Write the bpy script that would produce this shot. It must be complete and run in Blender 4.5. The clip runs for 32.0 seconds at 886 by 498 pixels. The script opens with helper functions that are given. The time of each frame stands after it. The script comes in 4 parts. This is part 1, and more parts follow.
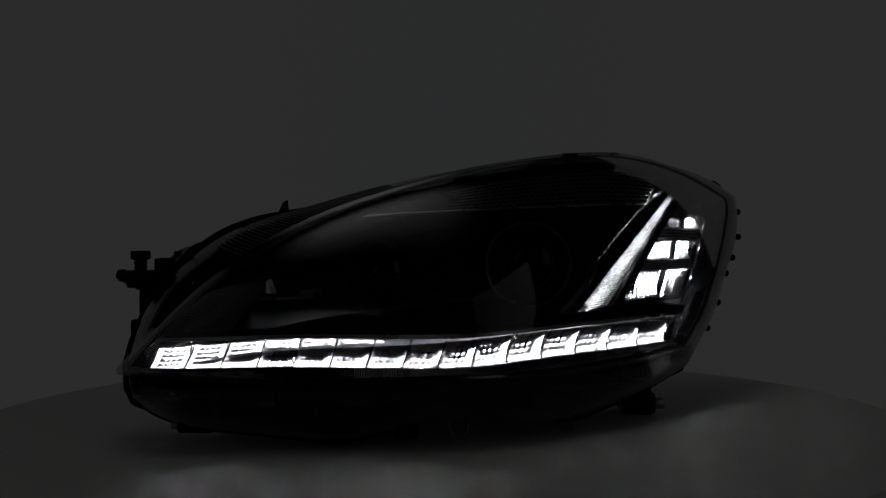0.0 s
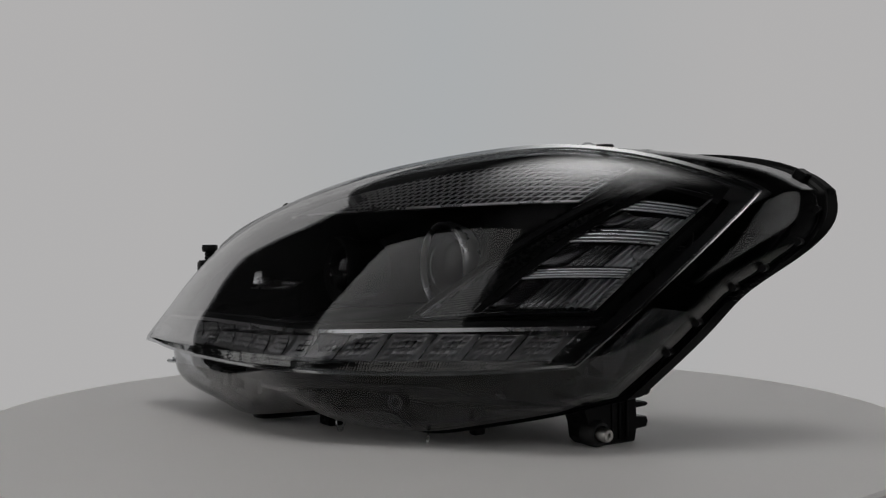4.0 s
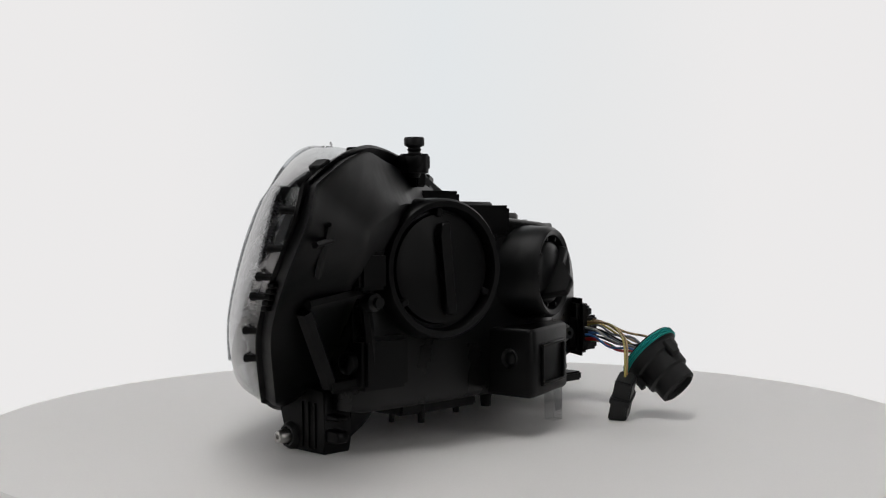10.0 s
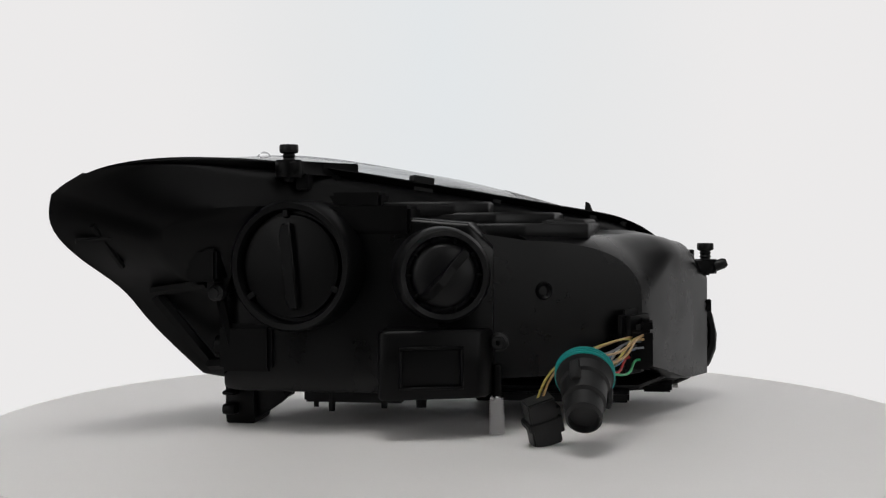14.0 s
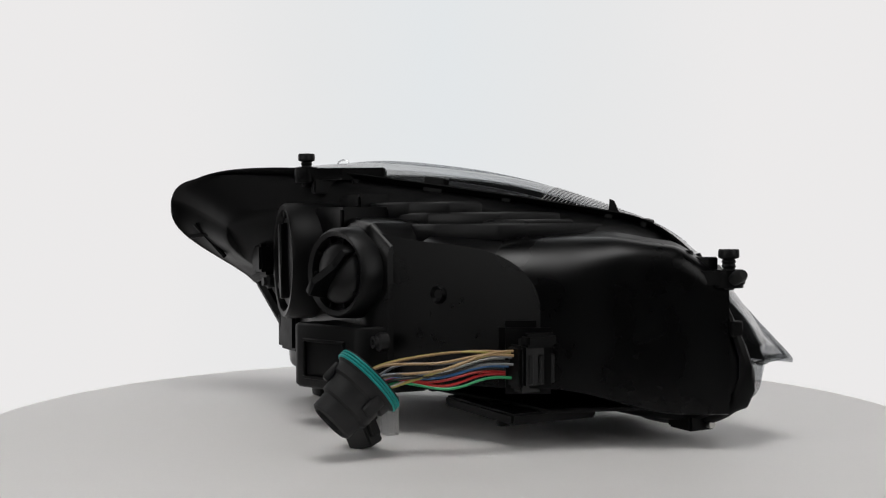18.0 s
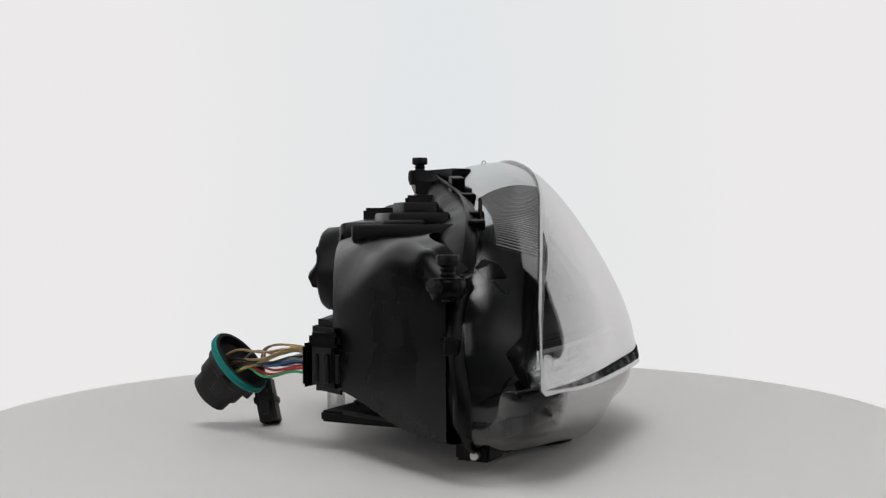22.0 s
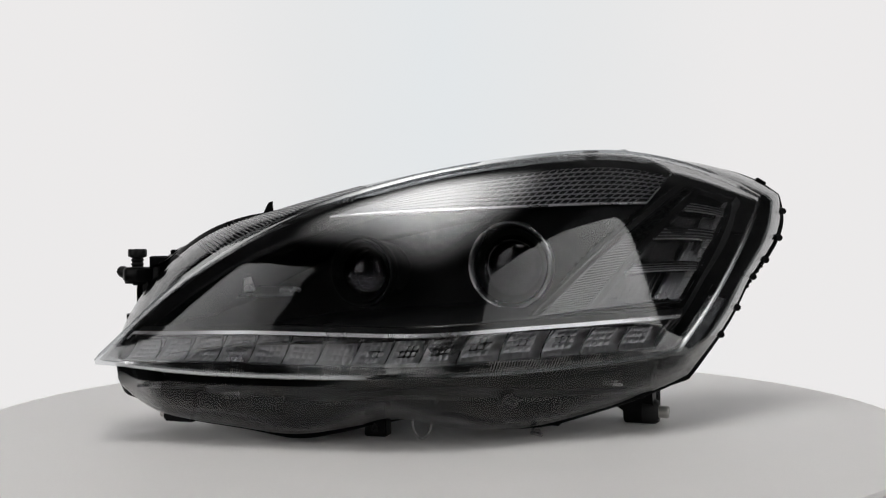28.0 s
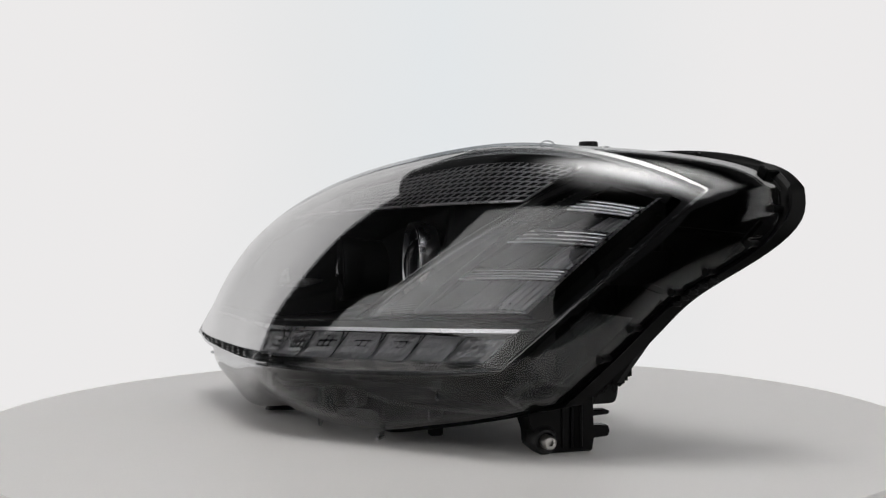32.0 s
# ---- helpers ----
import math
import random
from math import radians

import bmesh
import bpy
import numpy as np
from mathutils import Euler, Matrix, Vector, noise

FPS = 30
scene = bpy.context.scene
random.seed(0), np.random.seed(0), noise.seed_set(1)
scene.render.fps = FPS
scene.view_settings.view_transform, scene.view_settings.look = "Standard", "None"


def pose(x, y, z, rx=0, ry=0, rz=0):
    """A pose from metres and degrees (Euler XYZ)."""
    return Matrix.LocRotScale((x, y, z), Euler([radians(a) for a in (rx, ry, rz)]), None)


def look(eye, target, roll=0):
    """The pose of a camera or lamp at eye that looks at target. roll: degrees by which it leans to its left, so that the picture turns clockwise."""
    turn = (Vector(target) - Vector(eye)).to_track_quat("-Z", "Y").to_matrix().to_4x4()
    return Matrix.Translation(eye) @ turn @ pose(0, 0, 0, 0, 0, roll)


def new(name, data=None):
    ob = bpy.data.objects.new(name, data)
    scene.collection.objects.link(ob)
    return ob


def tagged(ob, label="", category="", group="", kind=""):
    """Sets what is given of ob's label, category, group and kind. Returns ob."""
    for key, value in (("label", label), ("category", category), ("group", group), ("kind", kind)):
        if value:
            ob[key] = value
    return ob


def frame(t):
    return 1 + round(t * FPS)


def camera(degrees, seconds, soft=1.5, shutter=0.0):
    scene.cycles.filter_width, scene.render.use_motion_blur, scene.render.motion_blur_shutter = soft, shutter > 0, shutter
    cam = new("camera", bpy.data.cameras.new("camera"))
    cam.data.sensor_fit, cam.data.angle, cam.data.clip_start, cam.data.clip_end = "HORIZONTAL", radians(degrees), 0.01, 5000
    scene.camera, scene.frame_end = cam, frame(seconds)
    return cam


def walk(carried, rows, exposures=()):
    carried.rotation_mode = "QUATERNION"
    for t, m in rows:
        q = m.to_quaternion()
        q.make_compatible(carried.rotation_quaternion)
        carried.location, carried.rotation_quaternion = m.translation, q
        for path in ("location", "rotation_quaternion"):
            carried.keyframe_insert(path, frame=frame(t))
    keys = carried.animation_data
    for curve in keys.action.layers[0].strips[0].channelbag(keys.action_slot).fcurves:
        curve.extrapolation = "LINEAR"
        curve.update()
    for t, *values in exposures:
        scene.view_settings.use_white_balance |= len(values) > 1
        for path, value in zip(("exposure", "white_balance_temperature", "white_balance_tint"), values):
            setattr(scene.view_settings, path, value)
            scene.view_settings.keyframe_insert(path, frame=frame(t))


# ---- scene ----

# camera: stands still in front of the turntable
cam = camera(41.95, 32.0, soft=1.25)
EYE = (0.0, -1.2, 0.207)
VIEW = look(EYE, (-0.001, 0.0, 0.1782), -0.30)
walk(cam, [(0.0, VIEW), (32.0, VIEW)],
     exposures=[(0.0, -5.1), (0.5, -4.3), (1.0, -3.6), (1.5, -3.0), (2.0, -2.5), (2.5, -2.05), (3.5, -1.3), (4.5, -0.6), (5.0, -0.34), (5.5, -0.12), (6.0, 0.0), (32.0, 0.0)])


def turn(t):
    """Turntable angle in degrees at t seconds."""
    s = t / 16 - 1
    return -(3.4 + 13.3827 * t + (s * s - 1) * (1.3843 - 1.5447 * s + 0.71 * s * s))


# ---------------------------------------------------------------- world and light
world = bpy.data.worlds.new("world")
scene.world = world
world.use_nodes = True
world.node_tree.nodes["Background"].inputs[0].default_value = (0.004, 0.004, 0.0045, 1)
world.node_tree.nodes["Background"].inputs[1].default_value = 1.0


# ---------------------------------------------------------------- materials
def material(name):
    m = bpy.data.materials.new(name)
    m.use_nodes = True
    m.node_tree.nodes.clear()
    out = m.node_tree.nodes.new("ShaderNodeOutputMaterial")
    return m, m.node_tree.nodes, m.node_tree.links, out


def plastic(name, colour, rough=0.4, grain=0.15, scale=900.0, bump=0.15, metal=0.0, spread=0.25, spec=0.5, deep=0.0004):
    """Opaque surface: colour mottled at two scales, uneven gloss and fine relief."""
    m, n, l, out = material(name)
    b = n.new("ShaderNodeBsdfPrincipled")
    tc = n.new("ShaderNodeTexCoord")
    fine = n.new("ShaderNodeTexNoise")
    fine.inputs["Scale"].default_value = scale
    fine.inputs["Detail"].default_value = 4
    wide = n.new("ShaderNodeTexNoise")
    wide.inputs["Scale"].default_value = 22.0
    wide.inputs["Detail"].default_value = 5
    l.new(tc.outputs["Object"], fine.inputs["Vector"])
    l.new(tc.outputs["Object"], wide.inputs["Vector"])
    add = n.new("ShaderNodeMath")
    add.operation = "ADD"
    l.new(fine.outputs["Fac"], add.inputs[0])
    l.new(wide.outputs["Fac"], add.inputs[1])
    ramp = n.new("ShaderNodeMapRange")
    ramp.inputs["From Min"].default_value, ramp.inputs["From Max"].default_value = 0.6, 1.4
    ramp.inputs["To Min"].default_value, ramp.inputs["To Max"].default_value = 1 - grain, 1 + grain
    l.new(add.outputs[0], ramp.inputs["Value"])
    mul = n.new("ShaderNodeVectorMath")
    mul.operation = "SCALE"
    mul.inputs[0].default_value = colour
    l.new(ramp.outputs[0], mul.inputs["Scale"])
    l.new(mul.outputs[0], b.inputs["Base Color"])
    rr = n.new("ShaderNodeMapRange")
    rr.inputs["From Min"].default_value, rr.inputs["From Max"].default_value = 0.3, 0.7
    rr.inputs["To Min"].default_value, rr.inputs["To Max"].default_value = rough * (1 - spread), min(1, rough * (1 + spread))
    l.new(wide.outputs["Fac"], rr.inputs["Value"])
    l.new(rr.outputs[0], b.inputs["Roughness"])
    b.inputs["Metallic"].default_value = metal
    b.inputs["Specular IOR Level"].default_value = spec
    bp = n.new("ShaderNodeBump")
    bp.inputs["Strength"].default_value = bump
    bp.inputs["Distance"].default_value = deep
    l.new(fine.outputs["Fac"], bp.inputs["Height"])
    l.new(bp.outputs[0], b.inputs["Normal"])
    l.new(b.outputs[0], out.inputs[0])
    return m


def clear(name, tint, base=0.045, rough=0.015, power=5.0, wobble=0.0, wobble_scale=60.0, start=0.0, full=1.0, most=0.95):
    """Clear plastic wall: see-through, with a gloss that grows towards grazing angles."""
    m, n, l, out = material(name)
    tr = n.new("ShaderNodeBsdfTransparent")
    tr.inputs[0].default_value = (*tint, 1)
    gl = n.new("ShaderNodeBsdfGlossy")
    gl.inputs["Roughness"].default_value = rough
    lw = n.new("ShaderNodeLayerWeight")
    lw.inputs["Blend"].default_value = 0.5
    pw = n.new("ShaderNodeMath")
    pw.operation = "POWER"
    pw.inputs[1].default_value = power
    rise = n.new("ShaderNodeMapRange")
    rise.inputs["From Min"].default_value, rise.inputs["From Max"].default_value = start, full
    l.new(lw.outputs["Facing"], rise.inputs["Value"])
    l.new(rise.outputs[0], pw.inputs[0])
    mr = n.new("ShaderNodeMapRange")
    mr.inputs["To Min"].default_value, mr.inputs["To Max"].default_value = base, most
    l.new(pw.outputs[0], mr.inputs["Value"])
    mix = n.new("ShaderNodeMixShader")
    l.new(mr.outputs[0], mix.inputs[0])
    l.new(tr.outputs[0], mix.inputs[1])
    l.new(gl.outputs[0], mix.inputs[2])
    if wobble:
        tc = n.new("ShaderNodeTexCoord")
        no = n.new("ShaderNodeTexNoise")
        no.inputs["Scale"].default_value = wobble_scale
        l.new(tc.outputs["Object"], no.inputs["Vector"])
        bp = n.new("ShaderNodeBump")
        bp.inputs["Strength"].default_value = wobble
        bp.inputs["Distance"].default_value = 0.002
        l.new(no.outputs["Fac"], bp.inputs["Height"])
        l.new(bp.outputs[0], gl.inputs["Normal"])
    l.new(mix.outputs[0], out.inputs[0])
    return m


def tent_cloth(name, strength):
    """Back-lit white diffuser cloth, cooler towards the middle of the back."""
    m, n, l, out = material(name)
    tc = n.new("ShaderNodeTexCoord")
    sep = n.new("ShaderNodeSeparateXYZ")
    l.new(tc.outputs["Object"], sep.inputs[0])
    ab = n.new("ShaderNodeMath")
    ab.operation = "ABSOLUTE"
    l.new(sep.outputs["X"], ab.inputs[0])
    no = n.new("ShaderNodeTexNoise")
    no.inputs["Scale"].default_value = 1.3
    no.inputs["Detail"].default_value = 3
    l.new(tc.outputs["Object"], no.inputs["Vector"])
    ad = n.new("ShaderNodeMath")
    ad.operation = "MULTIPLY_ADD"
    ad.inputs[1].default_value = 0.35
    l.new(no.outputs["Fac"], ad.inputs[0])
    l.new(ab.outputs[0], ad.inputs[2])
    cr = n.new("ShaderNodeValToRGB")
    cr.color_ramp.elements[0].position, cr.color_ramp.elements[0].color = 0.10, (0.765, 0.795, 0.815, 1)
    cr.color_ramp.elements[1].position, cr.color_ramp.elements[1].color = 1.0, (0.835, 0.822, 0.822, 1)
    mid = cr.color_ramp.elements.new(0.55)
    mid.color = (0.79, 0.797, 0.803, 1)
    l.new(ad.outputs[0], cr.inputs[0])
    e = n.new("ShaderNodeEmission")
    e.inputs[1].default_value = strength
    l.new(cr.outputs[0], e.inputs[0])
    l.new(e.outputs[0], out.inputs[0])
    return m


M_TENT = tent_cloth("backlit_cloth", 1.0)


def overhead_cloth(name, strength):
    """Overhead diffuser: brightest in the middle, fading towards its hem."""
    m, n, l, out = material(name)
    tc = n.new("ShaderNodeTexCoord")
    ln = n.new("ShaderNodeVectorMath")
    ln.operation = "LENGTH"
    l.new(tc.outputs["Object"], ln.inputs[0])
    mr = n.new("ShaderNodeMapRange")
    mr.interpolation_type = "SMOOTHSTEP"
    mr.inputs["From Min"].default_value, mr.inputs["From Max"].default_value = 0.0, 0.98
    mr.inputs["To Min"].default_value, mr.inputs["To Max"].default_value = 1.0, 0.0
    l.new(ln.outputs["Value"], mr.inputs["Value"])
    pw = n.new("ShaderNodeMath")
    pw.operation = "POWER"
    pw.inputs[1].default_value = 1.2
    l.new(mr.outputs[0], pw.inputs[0])
    up = n.new("ShaderNodeMath")
    up.operation = "MULTIPLY"
    up.inputs[1].default_value = strength
    l.new(pw.outputs[0], up.inputs[0])
    e = n.new("ShaderNodeEmission")
    e.inputs[0].default_value = (1.0, 0.99, 0.98, 1)
    l.new(up.outputs[0], e.inputs[1])
    l.new(e.outputs[0], out.inputs[0])
    return m


M_ROOF = overhead_cloth("overhead_cloth", 7.3)


def side_cloth(name, strength, near, far):
    """Softbox cloth lit from its outer side: it dims along x from far to near."""
    m, n, l, out = material(name)
    tc = n.new("ShaderNodeTexCoord")
    sep = n.new("ShaderNodeSeparateXYZ")
    l.new(tc.outputs["Object"], sep.inputs[0])
    mr = n.new("ShaderNodeMapRange")
    mr.interpolation_type = "SMOOTHSTEP"
    mr.inputs["From Min"].default_value, mr.inputs["From Max"].default_value = near, far
    mr.inputs["To Min"].default_value, mr.inputs["To Max"].default_value = 0.45 * strength, strength
    l.new(sep.outputs["X"], mr.inputs["Value"])
    e = n.new("ShaderNodeEmission")
    e.inputs[0].default_value = (1.0, 0.99, 0.98, 1)
    l.new(mr.outputs[0], e.inputs[1])
    l.new(e.outputs[0], out.inputs[0])
    return m


M_SOFT_R = side_cloth("softbox_cloth", 1.7, 0.50, -0.10)
M_SOFT_L = side_cloth("wide_softbox_cloth", 1.4, -0.60, 0.0)

M_CURTAIN = plastic("dark_curtain", (0.006, 0.006, 0.0065), 0.9, 0.2, 200)
M_DISC = plastic("white_matt_board", (0.86, 0.84, 0.83), 0.62, 0.02, 500, 0.05)
M_BLACK = plastic("black_housing_plastic", (0.0016, 0.0016, 0.0018), 0.44, 0.25, 700, 0.2, spec=0.15)
M_HOUSING = plastic("smooth_black_housing", (0.0020, 0.0020, 0.0022), 0.30, 0.2, 500, 0.06, spec=0.26)
M_GLOSSBLACK = plastic("gloss_black_bezel", (0.015, 0.015, 0.0155), 0.36, 0.2, 400, 0.02, spec=0.12)
M_RUBBER = plastic("black_rubber", (0.0045, 0.0045, 0.005), 0.6, 0.3, 500, 0.25)
M_GREYBLACK = plastic("worn_black_plastic", (0.0042, 0.0042, 0.0046), 0.46, 0.3, 600, 0.25, spec=0.3)
M_CHROME = plastic("vacuum_chrome", (0.78, 0.78, 0.79), 0.12, 0.03, 400, 0.02, 1.0)
M_SATIN = plastic("satin_grey_trim", (0.16, 0.16, 0.165), 0.35, 0.1, 500, 0.05, 0.6)
M_SMOKE = plastic("smoked_chrome", (0.22, 0.22, 0.225), 0.22, 0.1, 400, 0.03, 1.0)
M_STEEL = plastic("zinc_steel", (0.55, 0.54, 0.52), 0.35, 0.1, 600, 0.1, 1.0)
M_LENS = clear("clear_outer_lens", (0.95, 0.95, 0.955), 0.036, 0.008, 1.5, start=0.14, full=0.86, most=0.85)
M_SKIRT = clear("clear_lens_side", (0.86, 0.865, 0.87), 0.030, 0.04, 2.0, 0.06, 25.0, start=0.20, full=0.95, most=0.85)
M_ACRYL = clear("clear_acrylic", (0.86, 0.865, 0.87), 0.20, 0.01, 2.2)
M_INNER = clear("clear_light_guide", (0.75, 0.75, 0.76), 0.10, 0.08, 3.0, 0.6, 300.0)
M_RIM = clear("clear_moulded_edge", (0.72, 0.73, 0.74), 0.20, 0.07, 2.2)
M_GUIDE = clear("clear_cover", (0.95, 0.95, 0.955), 0.05, 0.05, 3.0, 0.06, 120.0)
M_GLASS = clear("projector_glass", (0.55, 0.55, 0.57), 0.07, 0.01, 3.0)
M_CELL = plastic("dimpled_reflector", (0.78, 0.78, 0.79), 0.32, 0.2, 520, 0.35, 0.95, deep=0.0016)
M_TIER = plastic("smoked_reflector", (0.60, 0.60, 0.605), 0.22, 0.15, 520, 0.25, 0.92, deep=0.0012)
M_LINER = plastic("grey_liner", (0.022, 0.022, 0.023), 0.45, 0.3, 300, 0.3)


def frosted(name, colour, gloss):
    """Cloudy plastic that lets light through it, with a gloss of its own."""
    m, n, l, out = material(name)
    tr = n.new("ShaderNodeBsdfTranslucent")
    tc = n.new("ShaderNodeTexCoord")
    no = n.new("ShaderNodeTexNoise")
    no.inputs["Scale"].default_value = 260.0
    no.inputs["Detail"].default_value = 3
    l.new(tc.outputs["Object"], no.inputs["Vector"])
    mr = n.new("ShaderNodeMapRange")
    mr.inputs["From Min"].default_value, mr.inputs["From Max"].default_value = 0.35, 0.65
    mr.inputs["To Min"].default_value, mr.inputs["To Max"].default_value = 0.4 * colour, 1.3 * colour
    l.new(no.outputs["Fac"], mr.inputs["Value"])
    l.new(mr.outputs[0], tr.inputs[0])
    gl = n.new("ShaderNodeBsdfGlossy")
    gl.inputs["Roughness"].default_value = 0.16
    mix = n.new("ShaderNodeMixShader")
    mix.inputs[0].default_value = gloss
    l.new(tr.outputs[0], mix.inputs[1])
    l.new(gl.outputs[0], mix.inputs[2])
    l.new(mix.outputs[0], out.inputs[0])
    return m


M_RIBS = frosted("cloudy_ribs", 0.16, 0.06)
M_TRIM = plastic("bright_trim", (0.82, 0.82, 0.83), 0.30, 0.05, 300, 0.03, 1.0)
M_LATTICE = plastic("grey_lattice", (0.42, 0.42, 0.43), 0.35, 0.1, 500, 0.05, 0.6)
M_RINGS = plastic("chrome_ring", (0.75, 0.75, 0.76), 0.28, 0.05, 300, 0.03, 1.0)


def led_bar(name, strength):
    """Added light bar in place of LEDs: gives light along one side, fading round its girth to a dead back."""
    m, n, l, out = material(name)
    tc = n.new("ShaderNodeTexCoord")
    sep = n.new("ShaderNodeSeparateXYZ")
    l.new(tc.outputs["Object"], sep.inputs[0])
    neg = n.new("ShaderNodeMath")
    neg.operation = "MULTIPLY"
    neg.inputs[1].default_value = -1.0
    l.new(sep.outputs["Y"], neg.inputs[0])
    ang = n.new("ShaderNodeMath")
    ang.operation = "ARCTAN2"
    l.new(sep.outputs["Z"], ang.inputs[0])
    l.new(neg.outputs[0], ang.inputs[1])
    ab = n.new("ShaderNodeMath")
    ab.operation = "ABSOLUTE"
    l.new(ang.outputs[0], ab.inputs[0])
    fall = n.new("ShaderNodeMapRange")
    fall.interpolation_type = "SMOOTHSTEP"
    fall.inputs["From Min"].default_value, fall.inputs["From Max"].default_value = 0.60, 1.15
    fall.inputs["To Min"].default_value, fall.inputs["To Max"].default_value = strength, 0.0
    l.new(ab.outputs[0], fall.inputs["Value"])
    e = n.new("ShaderNodeEmission")
    e.inputs[0].default_value = (0.94, 0.96, 1.0, 1)
    l.new(fall.outputs[0], e.inputs[1])
    b = n.new("ShaderNodeBsdfPrincipled")
    b.inputs["Base Color"].default_value = (0.02, 0.02, 0.02, 1)
    b.inputs["Roughness"].default_value = 0.5
    add = n.new("ShaderNodeAddShader")
    l.new(b.outputs[0], add.inputs[0])
    l.new(e.outputs[0], add.inputs[1])
    l.new(add.outputs[0], out.inputs[0])
    m.cycles.emission_sampling = "NONE"
    return m


M_LED = led_bar("light_bar", 2100.0)
M_LEDSTRIP = led_bar("strip_light_bar", 3000.0)
M_LEDSIDE = led_bar("side_light_bar", 5200.0)
M_TEAL = plastic("teal_seal", (0.0, 0.29, 0.27), 0.5, 0.1, 400, 0.05)
WIRES = [plastic("wire_" + nm, c, 0.45, 0.1, 500, 0.05) for nm, c in (
    ("tan", (0.42, 0.27, 0.12)), ("grey", (0.20, 0.21, 0.23)), ("blue", (0.04, 0.16, 0.42)), ("red", (0.60, 0.03, 0.03)),
    ("green", (0.02, 0.33, 0.12)), ("black", (0.015, 0.015, 0.015)), ("yellow", (0.45, 0.38, 0.10)), ("white", (0.5, 0.5, 0.48)))]


# ---------------------------------------------------------------- mesh helpers
def link(name, verts, faces, mat, parent=None, label="", smooth=True, sharp=40):
    me = bpy.data.meshes.new(name)
    me.from_pydata([tuple(v) for v in verts], [], faces)
    bm = bmesh.new()
    bm.from_mesh(me)
    bmesh.ops.recalc_face_normals(bm, faces=bm.faces)
    if smooth:
        for f in bm.faces:
            f.smooth = True
        lim = radians(sharp)
        for e in bm.edges:
            if len(e.link_faces) == 2 and e.calc_face_angle(0) > lim:
                e.smooth = False
    bm.to_mesh(me)
    bm.free()
    me.materials.append(mat)
    ob = new(name, me)
    if parent:
        ob.parent = parent
    if label:
        ob["label"] = label
    return ob


def part(name, bm, mat, parent, label="", smooth=True, sharp=40):
    """Links a bmesh as one mesh object under a thing or a part."""
    bmesh.ops.recalc_face_normals(bm, faces=bm.faces)
    bm.verts.index_update()
    verts = [v.co.copy() for v in bm.verts]
    faces = [[v.index for v in f.verts] for f in bm.faces]
    bm.free()
    return link(name, verts, faces, mat, parent, label, smooth, sharp)


def grid(f, nu, nv, close_u=False, cap=False):
    """Vertices and faces of a patch f(u, v); u may close on itself."""
    cols = nu if close_u else nu + 1
    verts = [f(i / nu, j / nv) for j in range(nv + 1) for i in range(cols)]
    faces = []
    for j in range(nv):
        for i in range(nu):
            k = (i + 1) % cols
            faces.append((j * cols + i, j * cols + k, (j + 1) * cols + k, (j + 1) * cols + i))
    if cap:
        faces.append(tuple(range(cols))[::-1])
        faces.append(tuple(nv * cols + i for i in range(cols)))
    return verts, faces


def shell(f, nu, nv):
    """Closed wall: f(u, v, w), w 0 outside and 1 inside."""
    n = (nu + 1) * (nv + 1)
    a, fa = grid(lambda u, v: f(u, v, 0.0), nu, nv)
    b, fb = grid(lambda u, v: f(u, v, 1.0), nu, nv)
    faces = fa + [tuple(n + i for i in reversed(q)) for q in fb]
    rim = [i for i in range(nu + 1)] + [j * (nu + 1) + nu for j in range(1, nv + 1)]
    rim += [nv * (nu + 1) + i for i in range(nu - 1, -1, -1)] + [j * (nu + 1) for j in range(nv - 1, 0, -1)]
    for p, q in zip(rim, rim[1:] + rim[:1]):
        faces.append((p, q, n + q, n + p))
    return a + b, faces


def spline(xs, ys):
    """Natural cubic through a few stations."""
    xs, ys = np.array(xs, float), np.array(ys, float)
    n = len(xs)
    h = np.diff(xs)
    A, r = np.eye(n), np.zeros(n)
    for i in range(1, n - 1):
        A[i, i - 1:i + 2] = h[i - 1], 2 * (h[i - 1] + h[i]), h[i]
        r[i] = 6 * ((ys[i + 1] - ys[i]) / h[i] - (ys[i] - ys[i - 1]) / h[i - 1])
    m = np.linalg.solve(A, r)

    def f(x):
        i = int(np.clip(np.searchsorted(xs, x) - 1, 0, n - 2))
        a, b = xs[i + 1] - x, x - xs[i]
        return float(m[i] * a ** 3 / (6 * h[i]) + m[i + 1] * b ** 3 / (6 * h[i]) + (ys[i] / h[i] - m[i] * h[i] / 6) * a + (ys[i + 1] / h[i] - m[i + 1] * h[i] / 6) * b)
    return f


def path3(ss, pts):
    fs = [spline(ss, [p[k] for p in pts]) for k in range(3)]
    return lambda s: Vector((fs[0](s), fs[1](s), fs[2](s)))


def block(x0, x1, y0, y1, z0, z1, bevel=0.002, segs=2):
    bm = bmesh.new()
    bmesh.ops.create_cube(bm, size=1)
    for v in bm.verts:
        v.co = Vector(((x0 + x1) / 2 + v.co.x * (x1 - x0), (y0 + y1) / 2 + v.co.y * (y1 - y0), (z0 + z1) / 2 + v.co.z * (z1 - z0)))
    if bevel:
        bmesh.ops.bevel(bm, geom=bm.edges[:], offset=bevel, segments=segs, affect="EDGES")
    return bm


def placed(bm, m):
    bm.transform(m)
    return bm


